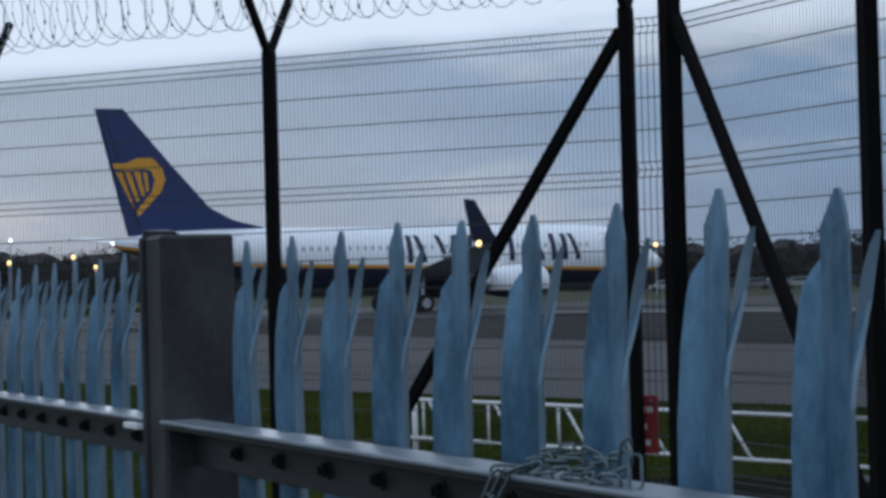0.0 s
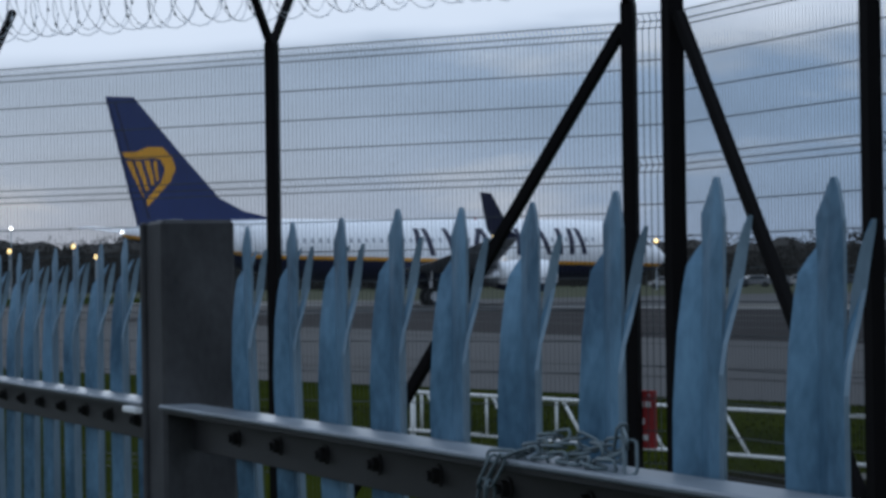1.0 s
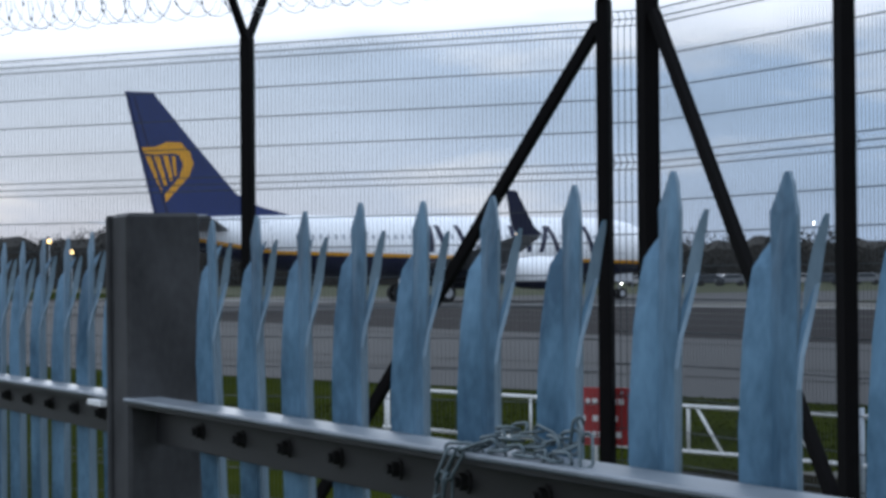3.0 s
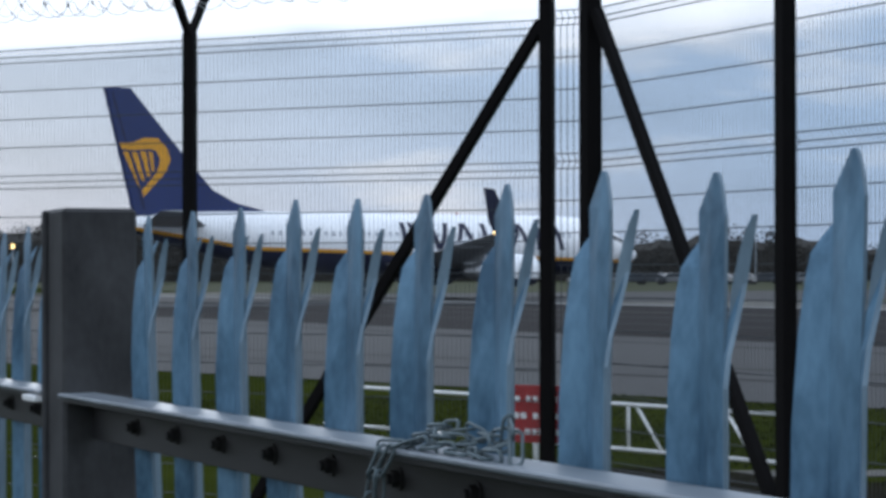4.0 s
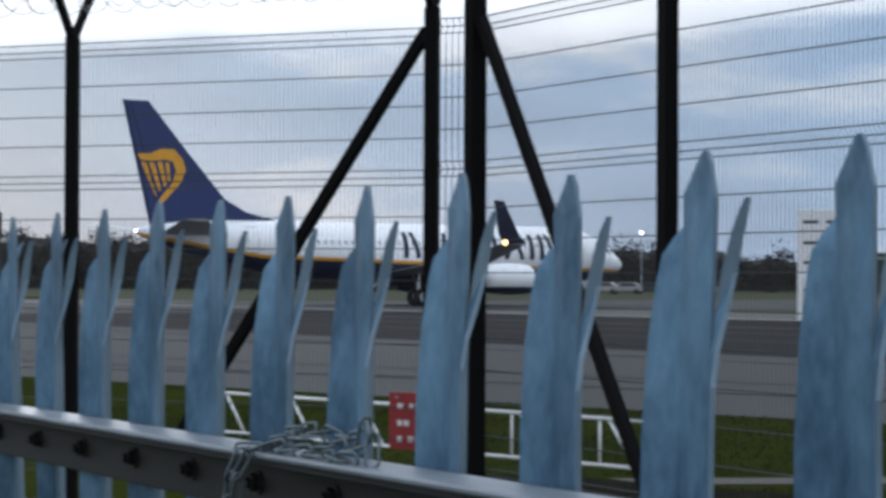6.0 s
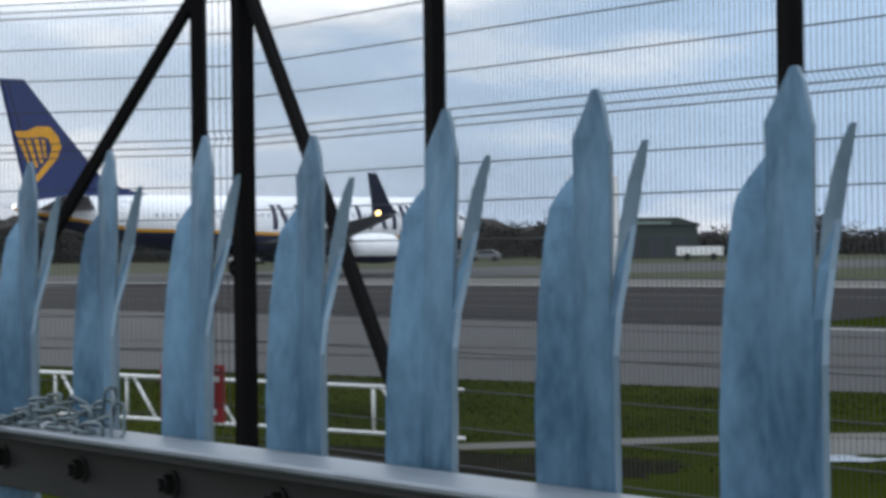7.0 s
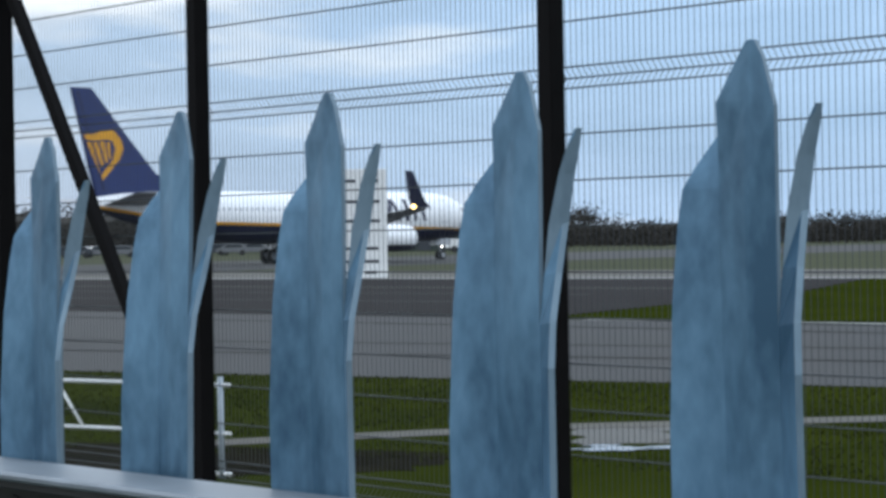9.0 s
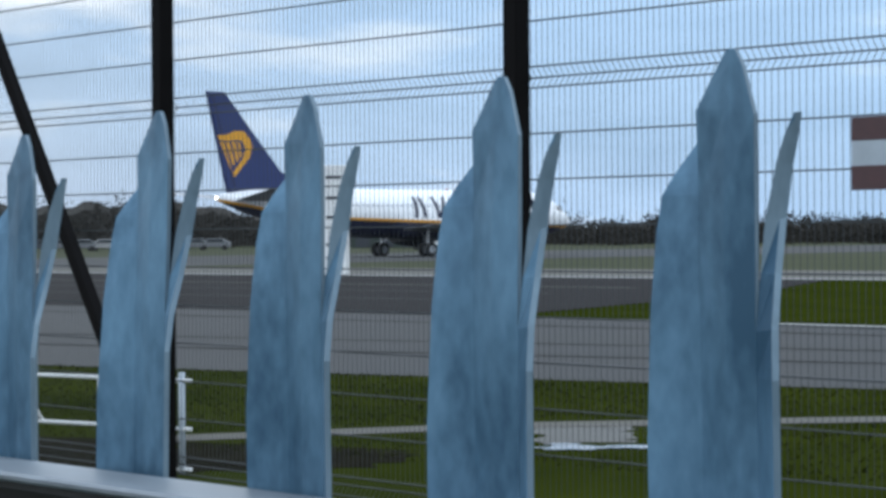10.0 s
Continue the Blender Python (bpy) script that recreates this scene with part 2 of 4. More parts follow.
def tube(bm, pts, r, n=6, cap=True, closed=False):
    """A round bar along points."""
    pts = [Vector(p) for p in pts]
    rings = []
    for i, p in enumerate(pts):
        if closed:
            d = pts[(i + 1) % len(pts)] - pts[i - 1]
        else:
            d = pts[min(i + 1, len(pts) - 1)] - pts[max(i - 1, 0)]
        d.normalize()
        u = d.cross(Vector((0, 0, 1)))
        u = u.normalized() if u.length > 1e-3 else Vector((1, 0, 0))
        v = d.cross(u)
        rr = r[i] if isinstance(r, (list, tuple)) else r
        rings.append([bm.verts.new(p + rr * (math.cos(k * math.tau / n) * u + math.sin(k * math.tau / n) * v)) for k in range(n)])
    pairs = list(zip(rings, rings[1:])) + ([(rings[-1], rings[0])] if closed else [])
    for a, b in pairs:
        for k in range(n):
            bm.faces.new((a[k], a[(k + 1) % n], b[(k + 1) % n], b[k]))
    if cap and not closed:
        bm.faces.new(rings[0]), bm.faces.new(rings[-1])
    return rings


def cyl(bm, a, b, r, n=16):
    return tube(bm, [a, b], r, n)


def plate(bm, outline, t0, t1):
    """A flat shape in x, z between two depths on y."""
    f, k = [], []
    for x, z in outline:
        f.append(bm.verts.new((x, t0, z)))
        k.append(bm.verts.new((x, t1, z)))
    bm.faces.new(f), bm.faces.new(list(reversed(k)))
    n = len(f)
    for i in range(n):
        bm.faces.new((f[i], k[i], k[(i + 1) % n], f[(i + 1) % n]))


def sheet(name, corners, z, mat, label, category, kind="structure"):
    bm = bmesh.new()
    top = [bm.verts.new((x, y, z)) for x, y in corners]
    bm.faces.new(top)
    r = bmesh.ops.extrude_face_region(bm, geom=list(bm.faces))
    bmesh.ops.translate(bm, vec=(0, 0, -0.003), verts=[v for v in r["geom"] if isinstance(v, bmesh.types.BMVert)])
    ob = new(name, mesh_of(name, bm, mat))
    return tagged(ob, label, category, kind=kind)


def ragged(corners, reach, seed):
    """The outline cut into short uneven stretches."""
    rng = random.Random(seed)
    out = []
    for (xa, ya), (xb, yb) in zip(corners, corners[1:] + corners[:1]):
        steps = max(2, int(math.hypot(xb - xa, yb - ya) / 0.12))
        for i in range(steps):
            t = i / steps
            s = reach * (0.5 + 0.5 * math.sin(i * 0.9))
            out.append((xa + (xb - xa) * t + rng.uniform(-s, s), ya + (yb - ya) * t + rng.uniform(-s, s)))
    return out


# ---- ground ----


def build_ground():
    bm = bmesh.new()
    bmesh.ops.create_grid(bm, x_segments=4, y_segments=4, size=2500)
    g = new("ground", mesh_of("ground", bm, GRASS))
    tagged(g, "damp green grass ground beside the airfield taxiway", "ground", kind="structure")
    # taxiway slab, its nearer edge runs beside the grass
    def near(x):
        return 22.2 + 0.364 * x

    def mid(x):
        return 33.0 + 0.125 * x

    def far(x):
        return 68.0 + 0.17 * x

    sheet("taxiway_1", [(-160, near(-160)), (40, near(40)), (40, mid(40)), (-160, mid(-160))], 0.006, ASPHALT,
          "grey worn asphalt taxiway with faint streaks", "taxiway")
    sheet("taxiway_2", [(-160, mid(-160) + 0.0), (-29, mid(-29)), (-36, 47), (-44, far(-44)), (-160, far(-160))], 0.010, TARMAC,
          "dark newly laid tarmac of the taxiway", "taxiway")
    sheet("line_1", [(-27.5, mid(-27.5) - 0.2), (30, mid(30) - 0.2), (30, mid(30) + 0.3), (-27.5, mid(-27.5) + 0.3)], 0.014, LINE,
          "worn white edge line on the asphalt", "line")
    sheet("line_2", [(-160, far(-160) - 0.4), (60, far(60) - 0.4), (60, far(60) + 0.9), (-160, far(-160) + 0.9)], 0.016, LINE,
          "pale edge line beyond the dark tarmac", "line")
    sheet("verge", [(-160, far(-160) + 0.9), (400, far(400) + 0.9), (400, far(400) + 16), (-160, far(-160) + 16)], 0.008, CONCRETE,
          "pale concrete strip beyond the taxiway", "pavement")
    sheet("field", [(-1500, far(-160) + 18), (-160, far(-160) + 16), (400, far(400) + 16), (900, 900), (-1500, 1500)], 0.004, FAR_GRASS,
          "dry pale grass field of the far airfield", "field")
    h = radians(94.8)
    d, n = Vector((math.cos(h), math.sin(h))), Vector((-math.sin(h), math.cos(h)))
    c = Vector((-120.6, 65.7))
    sheet("runway", [tuple(c + d * a + n * b) for a, b in ((-400, -23), (900, -23), (900, 23), (-400, 23))], 0.012, ASPHALT,
          "long grey asphalt runway across the airfield", "runway")
    # a worn path and bare earth in the grass
    sheet("footpath", [(-12.6, 9.2), (-12.0, 9.25), (-10.6, 12.4), (-8.7, 14.9), (-4, 20), (-4.4, 20.3), (-9.2, 15.2), (-11.1, 12.6)], 0.008, CONCRETE,
          "narrow pale worn track through the grass", "path")
    sheet("earth_patch", ragged([(-13.5, 7.3), (-10.2, 7.9), (-9.2, 9.4), (-9.9, 10.4), (-11.5, 9.6), (-13.2, 8.8)], 0.16, 17), 0.006, EARTH,
          "bare dark earth beside the lattice barrier", "earth")
    sheet("mud_patch", ragged([(-9.71, 11.44), (-9.10, 12.02), (-10.18, 13.20), (-10.85, 12.56)], 0.14, 23), 0.004, MUD,
          "wet grey mud beside the puddles", "mud")
    rng = random.Random(31)
    for k, (cx, cy, a, c) in enumerate(((-9.45, 10.95, 0.22, 0.13), (-9.1, 11.35, 0.30, 0.16), (-8.8, 11.72, 0.24, 0.12), (-9.35, 11.45, 0.14, 0.09))):
        rim = []
        for i in range(22):
            t = math.tau * i / 22
            r = 1 + rng.uniform(-0.32, 0.32)
            u, v = a * r * math.cos(t), c * r * math.sin(t)
            rim.append((cx + 0.65 * u - 0.75 * v, cy + 0.75 * u + 0.65 * v))
        sheet("puddle_" + str(k + 1), rim, 0.012, WATER, "shallow puddle shining on the muddy grass", "puddle")
    # tar joints and worn streaks across the slabs
    for k, (line, off, x0, x1, wd, m) in enumerate(((near, 4.5, -60, 20, 0.12, TARMAC), (near, 7.6, -60, 20, 0.10, TARMAC), (mid, -3.0, -90, 20, 0.14, TARMAC),
                                                  (mid, 8.0, -90, -36, 0.30, ASPHALT), (mid, 14.0, -100, -40, 0.35, ASPHALT), (mid, 20.0, -100, -42, 0.4, CONCRETE))):
        sheet("joint_" + str(k + 1), [(x0, line(x0) + off), (x1, line(x1) + off), (x1, line(x1) + off + wd), (x0, line(x0) + off + wd)], 0.015, m,
              "long narrow joint line across the paving", "joint")


build_ground()


# ---- palisade fence ----
PITCH, RAIL_TOP = 0.155, 1.5775
# how each pale sits: shift along the rail, lean of its point, height
PALE_SET = {1: (0.0066, -0.0100, -0.0053), 2: (0.0086, -0.0060, -0.0056), 3: (0.0086, -0.0040, -0.0069), 4: (0.0096, -0.0010, -0.0043), 5: (0.0106, 0.0010, -0.0096),
            6: (0.0106, 0.0010, -0.0119), 7: (0.0116, 0.0010, -0.0102), 8: (0.0107, 0.0040, -0.0075), 9: (0.0146, 0.0010, -0.0168),
            10: (0.0077, 0.0070, -0.0090), 11: (0.0097, -0.0010, -0.0093), 12: (0.0087, 0.0010, -0.0096), 13: (0.0067, -0.0030, -0.0079)}


def pale_mesh():
    """W section pale with three splayed points, centre foot at the origin, the rail on its -y side."""
    bm = bmesh.new()
    t = 0.0032
    # outer flanges forward, a low ridge in the middle
    xs = [-0.040, -0.019, -0.003, 0.013, 0.032]
    ys = [-0.014, 0.0, -0.0022, 0.0, -0.013]
    cut = 1.686

    def strip(pa, pb):
        """pa, pb: lists of (x, y, z) up the two long edges of one leaf."""
        va = [bm.verts.new(p) for p in pa]
        vb = [bm.verts.new(p) for p in pb]
        n = (Vector(pb[0]) - Vector(pa[0])).cross(Vector((0, 0, 1))).normalized() * t
        wa = [bm.verts.new(Vector(p) - n) for p in pa]
        wb = [bm.verts.new(Vector(p) - n) for p in pb]
        for i in range(len(va) - 1):
            bm.faces.new((va[i], vb[i], vb[i + 1], va[i + 1]))
            bm.faces.new((wa[i], wa[i + 1], wb[i + 1], wb[i])).material_index = 1
            bm.faces.new((va[i], va[i + 1], wa[i + 1], wa[i])).material_index = 1
            bm.faces.new((vb[i], wb[i], wb[i + 1], vb[i + 1])).material_index = 1
        bm.faces.new((va[-1], vb[-1], wb[-1], wa[-1]))
        bm.faces.new((va[0], wa[0], wb[0], vb[0]))

    # left leaf: bends back, its slanted cut running up to a point behind the middle leaf
    strip([(xs[0], ys[0], 0.05), (xs[0], ys[0], 1.63), (xs[0], ys[0] + 0.004, 1.69), (xs[0], ys[0] + 0.009, 1.725), (xs[0] + 0.0006, ys[0] + 0.0125, 1.742), (xs[0] + 0.004, ys[0] + 0.018, 1.752), (-0.0265, 0.0210, 1.7765)],
          [(xs[1], ys[1], 0.05), (xs[1], ys[1], 1.63), (xs[1], ys[1] + 0.001, 1.69), (xs[1], ys[1] + 0.004, 1.725), (xs[1] - 0.001, ys[1] + 0.007, 1.742), (xs[1] - 0.002, ys[1] + 0.010, 1.752), (-0.0258, 0.0212, 1.7770)])
    # middle leaf, folded along its ridge: tall spike with a slanted head
    strip([(xs[1], ys[1], 0.05), (xs[1], ys[1], cut), (xs[1], ys[1] + 0.001, 1.74), (xs[1] - 0.0012, ys[1] + 0.001, 1.780), (-0.010, 0.002, 1.796), (-0.0025, 0.002, 1.8065)],
          [(xs[2], ys[2], 0.05), (xs[2], ys[2], cut), (xs[2], ys[2] + 0.001, 1.74), (xs[2], 0.0005, 1.780), (-0.0015, 0.0015, 1.799), (0.0002, 0.002, 1.8070)])
    strip([(xs[2], ys[2], 0.05), (xs[2], ys[2], cut), (xs[2], ys[2] + 0.001, 1.74), (xs[2], 0.0005, 1.780), (-0.0015, 0.0015, 1.799), (0.0002, 0.002, 1.8070)],
          [(xs[3], ys[3], 0.05), (xs[3], ys[3], cut), (xs[3], ys[3] + 0.001, 1.74), (xs[3] + 0.0004, ys[3] + 0.001, 1.777), (0.0065, 0.002, 1.799), (0.0025, 0.002, 1.8065)])
    # right leaf: bent back above the slot, a twisted blade drawn out to a thin point
    strip([(xs[3], ys[3], 0.05), (xs[3], ys[3], 1.660), (xs[3], ys[3], 1.680), (0.0138, 0.003, 1.705), (0.0147, 0.006, 1.730), (0.0178, 0.0105, 1.755), (0.0207, 0.0135, 1.768), (0.0236, 0.0165, 1.7770)],
          [(xs[4], ys[4], 0.05), (xs[4], ys[4], 1.660), (0.0275, -0.0070, 1.682), (0.0212, 0.0040, 1.706), (0.0182, 0.0122, 1.731), (0.0202, 0.0152, 1.755), (0.0224, 0.0166, 1.768), (0.0241, 0.0168, 1.7775)])
    bmesh.ops.remove_doubles(bm, verts=bm.verts, dist=0.0001)
    return mesh_of("pale", bm, GALV, GALV_BACK)


def build_rail(parent, x0, x1, z):
    """Rail of two angles: an upright leg coloured dark for its shade, and on it a level galvanised ledge, coloured pale
    for skylight, that points to -y.
    """
    bm = bmesh.new()
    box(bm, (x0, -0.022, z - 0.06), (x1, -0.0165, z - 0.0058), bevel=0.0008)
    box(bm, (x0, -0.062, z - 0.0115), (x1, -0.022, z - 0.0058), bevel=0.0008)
    rail = part("rail", bm, RAIL_SHADED, parent, "weathered steel angle rail with shade darkened into its colour")
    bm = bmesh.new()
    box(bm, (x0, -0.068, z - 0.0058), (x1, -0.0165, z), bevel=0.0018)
    part("ledge", bm, LEDGE_SKYLIT, rail, "galvanised ledge with skylight in its pale colour")


def build_palisade():
    f = thing("palisade_fence", "galvanised steel palisade fence with splayed triple-pointed pales", "fence", pose(0, 0, 0, 0, -0.48, 0))
    me = pale_mesh()
    rng = random.Random(4)
    for k in list(range(-16, 0)) + list(range(1, 19)):
        ob = new("pale", me)
        ob.parent = f
        dx, lean, dz = PALE_SET.get(k, (0.010 + rng.uniform(-0.002, 0.002), rng.uniform(-0.004, 0.004), -0.004 + rng.uniform(-0.003, 0.003)))
        bolt_z = RAIL_TOP - 0.034
        ob.matrix_basis = (pose(PITCH * k + dx, 0, dz + bolt_z, -math.degrees(math.atan2(lean, 1.8065 - bolt_z)), 0, rng.uniform(-2.5, 2.5))
                           @ Matrix.Translation((0, 0, -bolt_z)))
    # rails, one bay each side of the post
    build_rail(f, -0.034, 2.9, RAIL_TOP)
    build_rail(f, -2.65, -0.121, RAIL_TOP)
    build_rail(f, -0.034, 2.9, 0.35)
    build_rail(f, -2.65, -0.121, 0.35)
    # rolled steel post with a flat web and flanges
    bm = bmesh.new()
    box(bm, (-0.112, -0.060, 0.0), (-0.034, 0.040, 1.818), bevel=0.005)
    box(bm, (-0.122, -0.066, 0.0), (-0.108, 0.044, 1.817), bevel=0.003)
    part("post", bm, GALV_POST, f, "dark weathered steel fence post")
    bm = bmesh.new()
    box(bm, (-0.19, -0.075, 1.562), (-0.122, -0.022, 1.570), bevel=0.001)
    box(bm, (-0.19, -0.030, 1.519), (-0.122, -0.024, 1.562), bevel=0.001)
    part("bracket", bm, WHITE, f, "bright pale rail bracket")
    bm = bmesh.new()
    cyl(bm, (0, 0, 0), (0, -0.009, 0), 0.008, 6)
    cyl(bm, (0, -0.009, 0), (0, -0.014, 0), 0.005, 8)
    cyl(bm, (0, 0.0005, 0), (0, -0.002, 0), 0.011, 12)
    bolt = mesh_of("bolt", bm, BOLT)
    for k in list(range(-16, 0)) + list(range(1, 19)):
        for z in (RAIL_TOP - 0.034, 0.316):
            ob = new("bolt", bolt)
            ob.parent = f
            ob.matrix_basis = pose(PITCH * k + 0.007, -0.022, z, 0, 13 * k % 60, 0)


build_palisade()


def link_mesh():
    bm = bmesh.new()
    pts = []
    L, R = 0.011, 0.0050
    for i in range(8):
        a = -math.pi / 2 + math.pi * i / 7
        pts.append((L + R * math.cos(a), R * math.sin(a), 0))
    for i in range(8):
        a = math.pi / 2 + math.pi * i / 7
        pts.append((-L + R * math.cos(a), R * math.sin(a), 0))
    tube(bm, pts, 0.0014, 6, closed=True)
    return mesh_of("link", bm, CHAIN, smooth=True)


def build_chain():
    c = thing("chain", "galvanised steel chain wound round the fence rail and pales", "chain")
    me = link_mesh()
    rng = random.Random(9)

    def run(path):
        pts = [Vector(p) for p in path]
        d, k = 0.0, 0
        for a, b in zip(pts, pts[1:]):
            n = max(1, round((b - a).length / 0.0225))
            for i in range(n):
                p = a.lerp(b, (i + 0.5) / n)
                q = (b - a).to_track_quat("X", "Z").to_matrix().to_4x4()
                ob = new("link", me)
                ob.parent = c
                ob.matrix_basis = Matrix.Translation(p) @ q @ pose(0, 0, 0, 90 * (k % 2) + rng.uniform(-22, 22), rng.uniform(-9, 9), rng.uniform(-9, 9))
                k += 1

    x0 = PITCH * 6
    z = RAIL_TOP + 0.0084 * x0 + 0.0015
    for i, (dz, y) in enumerate(((0.003, -0.056), (0.010, -0.047), (0.018, -0.040))):
        run([(x0 + 0.075 + 0.015 * i, y, z + dz), (x0 + 0.13, y - 0.003, z + dz + 0.003), (x0 + 0.19, y + 0.002, z + dz), (x0 + 0.25 - 0.006 * i, y, z + dz + 0.002)])
    run([(x0 + 0.225, -0.036, z + 0.012), (x0 + 0.235, -0.038, z + 0.030), (x0 + 0.255, -0.044, z + 0.022), (x0 + 0.275, -0.05, z + 0.003)])
    run([(x0 + 0.10, -0.052, z + 0.006), (x0 + 0.066, -0.070, z - 0.001), (x0 + 0.055, -0.075, z - 0.025), (x0 + 0.050, -0.075, z - 0.065)])
    run([(x0 + 0.11, -0.054, z + 0.008), (x0 + 0.085, -0.071, z - 0.001), (x0 + 0.074, -0.076, z - 0.02), (x0 + 0.070, -0.076, z - 0.05)])


build_chain()


# ---- welded mesh security fence ----
A, B = Vector((-10.775, 3.73, 0)), Vector((-8.75, 5.365, 0))
R0, R1, R2, R3, R4 = (Vector((x, y, 0)) for x, y in ((-8.508, 5.536), (-6.491, 5.563), (-3.88, 5.612), (-1.266, 5.655), (1.347, 5.698)))
FOLDS = (3.252, 2.364, 0.48)
RISE = 0.05        # the second run stands a little higher


def wire_levels():
    z = []
    for i, c in enumerate(FOLDS):
        z += [c + 0.046, c, c - 0.046]
        nxt = FOLDS[i + 1] if i + 1 < len(FOLDS) else -0.2
        gap = c - nxt - 0.092
        n = round(gap / 0.2)
        for k in range(1, n):
            z.append(c - 0.046 - gap * k / n)
    return [v for v in z if v > 0.06]


def build_panel(parent, a, b, out, pitch=0.031, thick=0.0021, rise=0.0):
    """One welded panel from a to b: level wires and upright wires, bent out at the folds. out: the way of the folds."""
    bm = bmesh.new()
    d = (b - a).normalized()
    n = d.cross(Vector((0, 0, 1)))
    n = n if n.dot(Vector(out)) > 0 else -n
    length = (b - a).length
    up = Vector((0, 0, 1))
    a, b = a + up * rise, b + up * rise

    def stick(p, q, w, side):
        s = side * (w / 2)
        t = (q - p).normalized().cross(side) * (w / 2)
        vs = [bm.verts.new(e + s * i + t * j) for e in (p, q) for i, j in ((1, 1), (-1, 1), (-1, -1), (1, -1))]
        for k in range(4):
            bm.faces.new((vs[k], vs[(k + 1) % 4], vs[4 + (k + 1) % 4], vs[4 + k]))

    for z in wire_levels():
        off = n * 0.035 if any(abs(z - c) < 0.005 for c in FOLDS) else n * 0.0
        stick(a + up * z + off, b + up * z + off, 0.0066, up)
    levels = [3.285]
    for c in FOLDS:
        levels += [c + 0.046, c, c - 0.046]
    levels.append(0.04)
    count = max(2, round(length / pitch))
    for i in range(count + 1):
        base = a + d * (length * i / count) + n * 0.006
        for z0, z1 in zip(levels, levels[1:]):
            o0 = n * 0.035 if z0 in FOLDS else n * 0.0
            o1 = n * 0.035 if z1 in FOLDS else n * 0.0
            stick(base + up * z0 + o0, base + up * z1 + o1, thick, d)
    return part("mesh_panel", bm, WIRE, parent, "welded wire mesh with level folds")


def build_mesh_fence():
    f = thing("security_fence", "tall dark welded mesh security fence with black steel posts", "fence")
    dl = (B - A).normalized()
    left = [A - dl * 4.9, A - dl * 2.45, A, B]
    right = [R0, R1, R2, R3, R4]

    def post(p, w, ang, top, arms):
        bm = bmesh.new()
        box(bm, (-w / 2, -w / 2, 0), (w / 2, w / 2, top), bevel=0.006)
        ob = part("post", bm, BLACK, f, "square black steel post", m=Matrix.Translation(p) @ pose(0, 0, 0, 0, 0, ang))
        if arms:
            for s in (-1, 1):
                bm = bmesh.new()
                bar(bm, (0, 0, top - 0.03), (0, s * 0.30, top + 0.42), w * 0.62, bevel=0.004)
                part("arm", bm, BLACK, ob, "outreach arm for razor wire")
        return ob

    la = math.degrees(math.atan2(dl.y, dl.x))
    for p in left[:3]:
        post(p, 0.078, la, 3.34, True)
    post(B, 0.082, la, 3.42, True)
    post(R0, 0.108, 0, 3.56, True)
    for p in right[1:]:
        post(p, 0.088, 0, 3.47, True)
    nl = Vector((-dl.y, dl.x, 0))
    for p, q in zip(left, left[1:]):
        build_panel(f, p + nl * 0.05, q + nl * 0.05, nl)
    build_panel(f, B + Vector((0.0, 0.05, 0)), R0 + Vector((0, 0.06, 0)), (0, 1, 0), 0.045, 0.0045, RISE)
    for p, q in zip(right, right[1:]):
        build_panel(f, p + Vector((0, 0.05, 0)), q + Vector((0, 0.055, 0)), (0, 1, 0), 0.0335, 0.0022, RISE)
    # raking braces at the corner
    bm = bmesh.new()
    bar(bm, B + Vector((0, 0, 3.28)) - dl * 0.03, B - dl * 2.25 + Vector((0, 0, 0.0)), 0.07, bevel=0.005)
    part("brace", bm, BLACK, f, "black raking brace")
    bm = bmesh.new()
    bar(bm, R0 + Vector((0.076, 0.0, 3.318)), R0 + Vector((2.365, 0.0, -0.138)), 0.067, bevel=0.005)
    part("brace", bm, BLACK, f)
    # clamps between panel and post
    for p in (R0, R1, R2, R3, B):
        for z in (2.39, 1.44, 3.08):
            bm = bmesh.new()
            cyl(bm, (0, 0, 0), (0, 0.02, 0), 0.022, 10)
            part("clamp", bm, GREY_SIGN, f, m=Matrix.Translation(p + Vector((-0.062, 0.02, z))))
    # coils of razor wire on the outreach arms
    for p, q in list(zip(left, left[1:])) + list(zip(right, right[1:])):
        bm = bmesh.new()
        d = (q - p)
        nn = Vector((-d.y, d.x, 0)).normalized()
        for sign, start, turns, rad in ((1, 0.0, 13, 0.235), (-1, 1.9, 12, 0.215)):
            pts = []
            for i in range(turns * 18 + 1):
                a = sign * math.tau * i / 18 + start
                wob = 1 + 0.07 * math.sin(i * 0.61) + 0.03 * math.sin(i * 0.27 + start)
                pts.append(p + d * (i / (turns * 18)) + nn * rad * wob * math.cos(a) + Vector((0, 0, (3.735 if p in left else 3.87) + rad * wob * math.sin(a))))
            tube(bm, pts, 0.0030, 4)
            for i in range(0, len(pts) - 1, 3):
                c = pts[i]
                t = (pts[i + 1] - pts[i]).normalized() * 0.014
                u = t.cross(Vector((0, 0, 1))).normalized() * 0.009 if abs(t.normalized().z) < 0.95 else nn * 0.009
                bm.faces.new([bm.verts.new(c + o) for o in (t + u, t - u, -t - u, -t + u)])
        part("razor_wire", bm, RAZOR, f, "coiled razor wire")


build_mesh_fence()


# ---- lattice barrier and signs by the fence ----
LA, LB = Vector((-15.3, 6.6, 0)), Vector((-9.95, 8.1, 0))


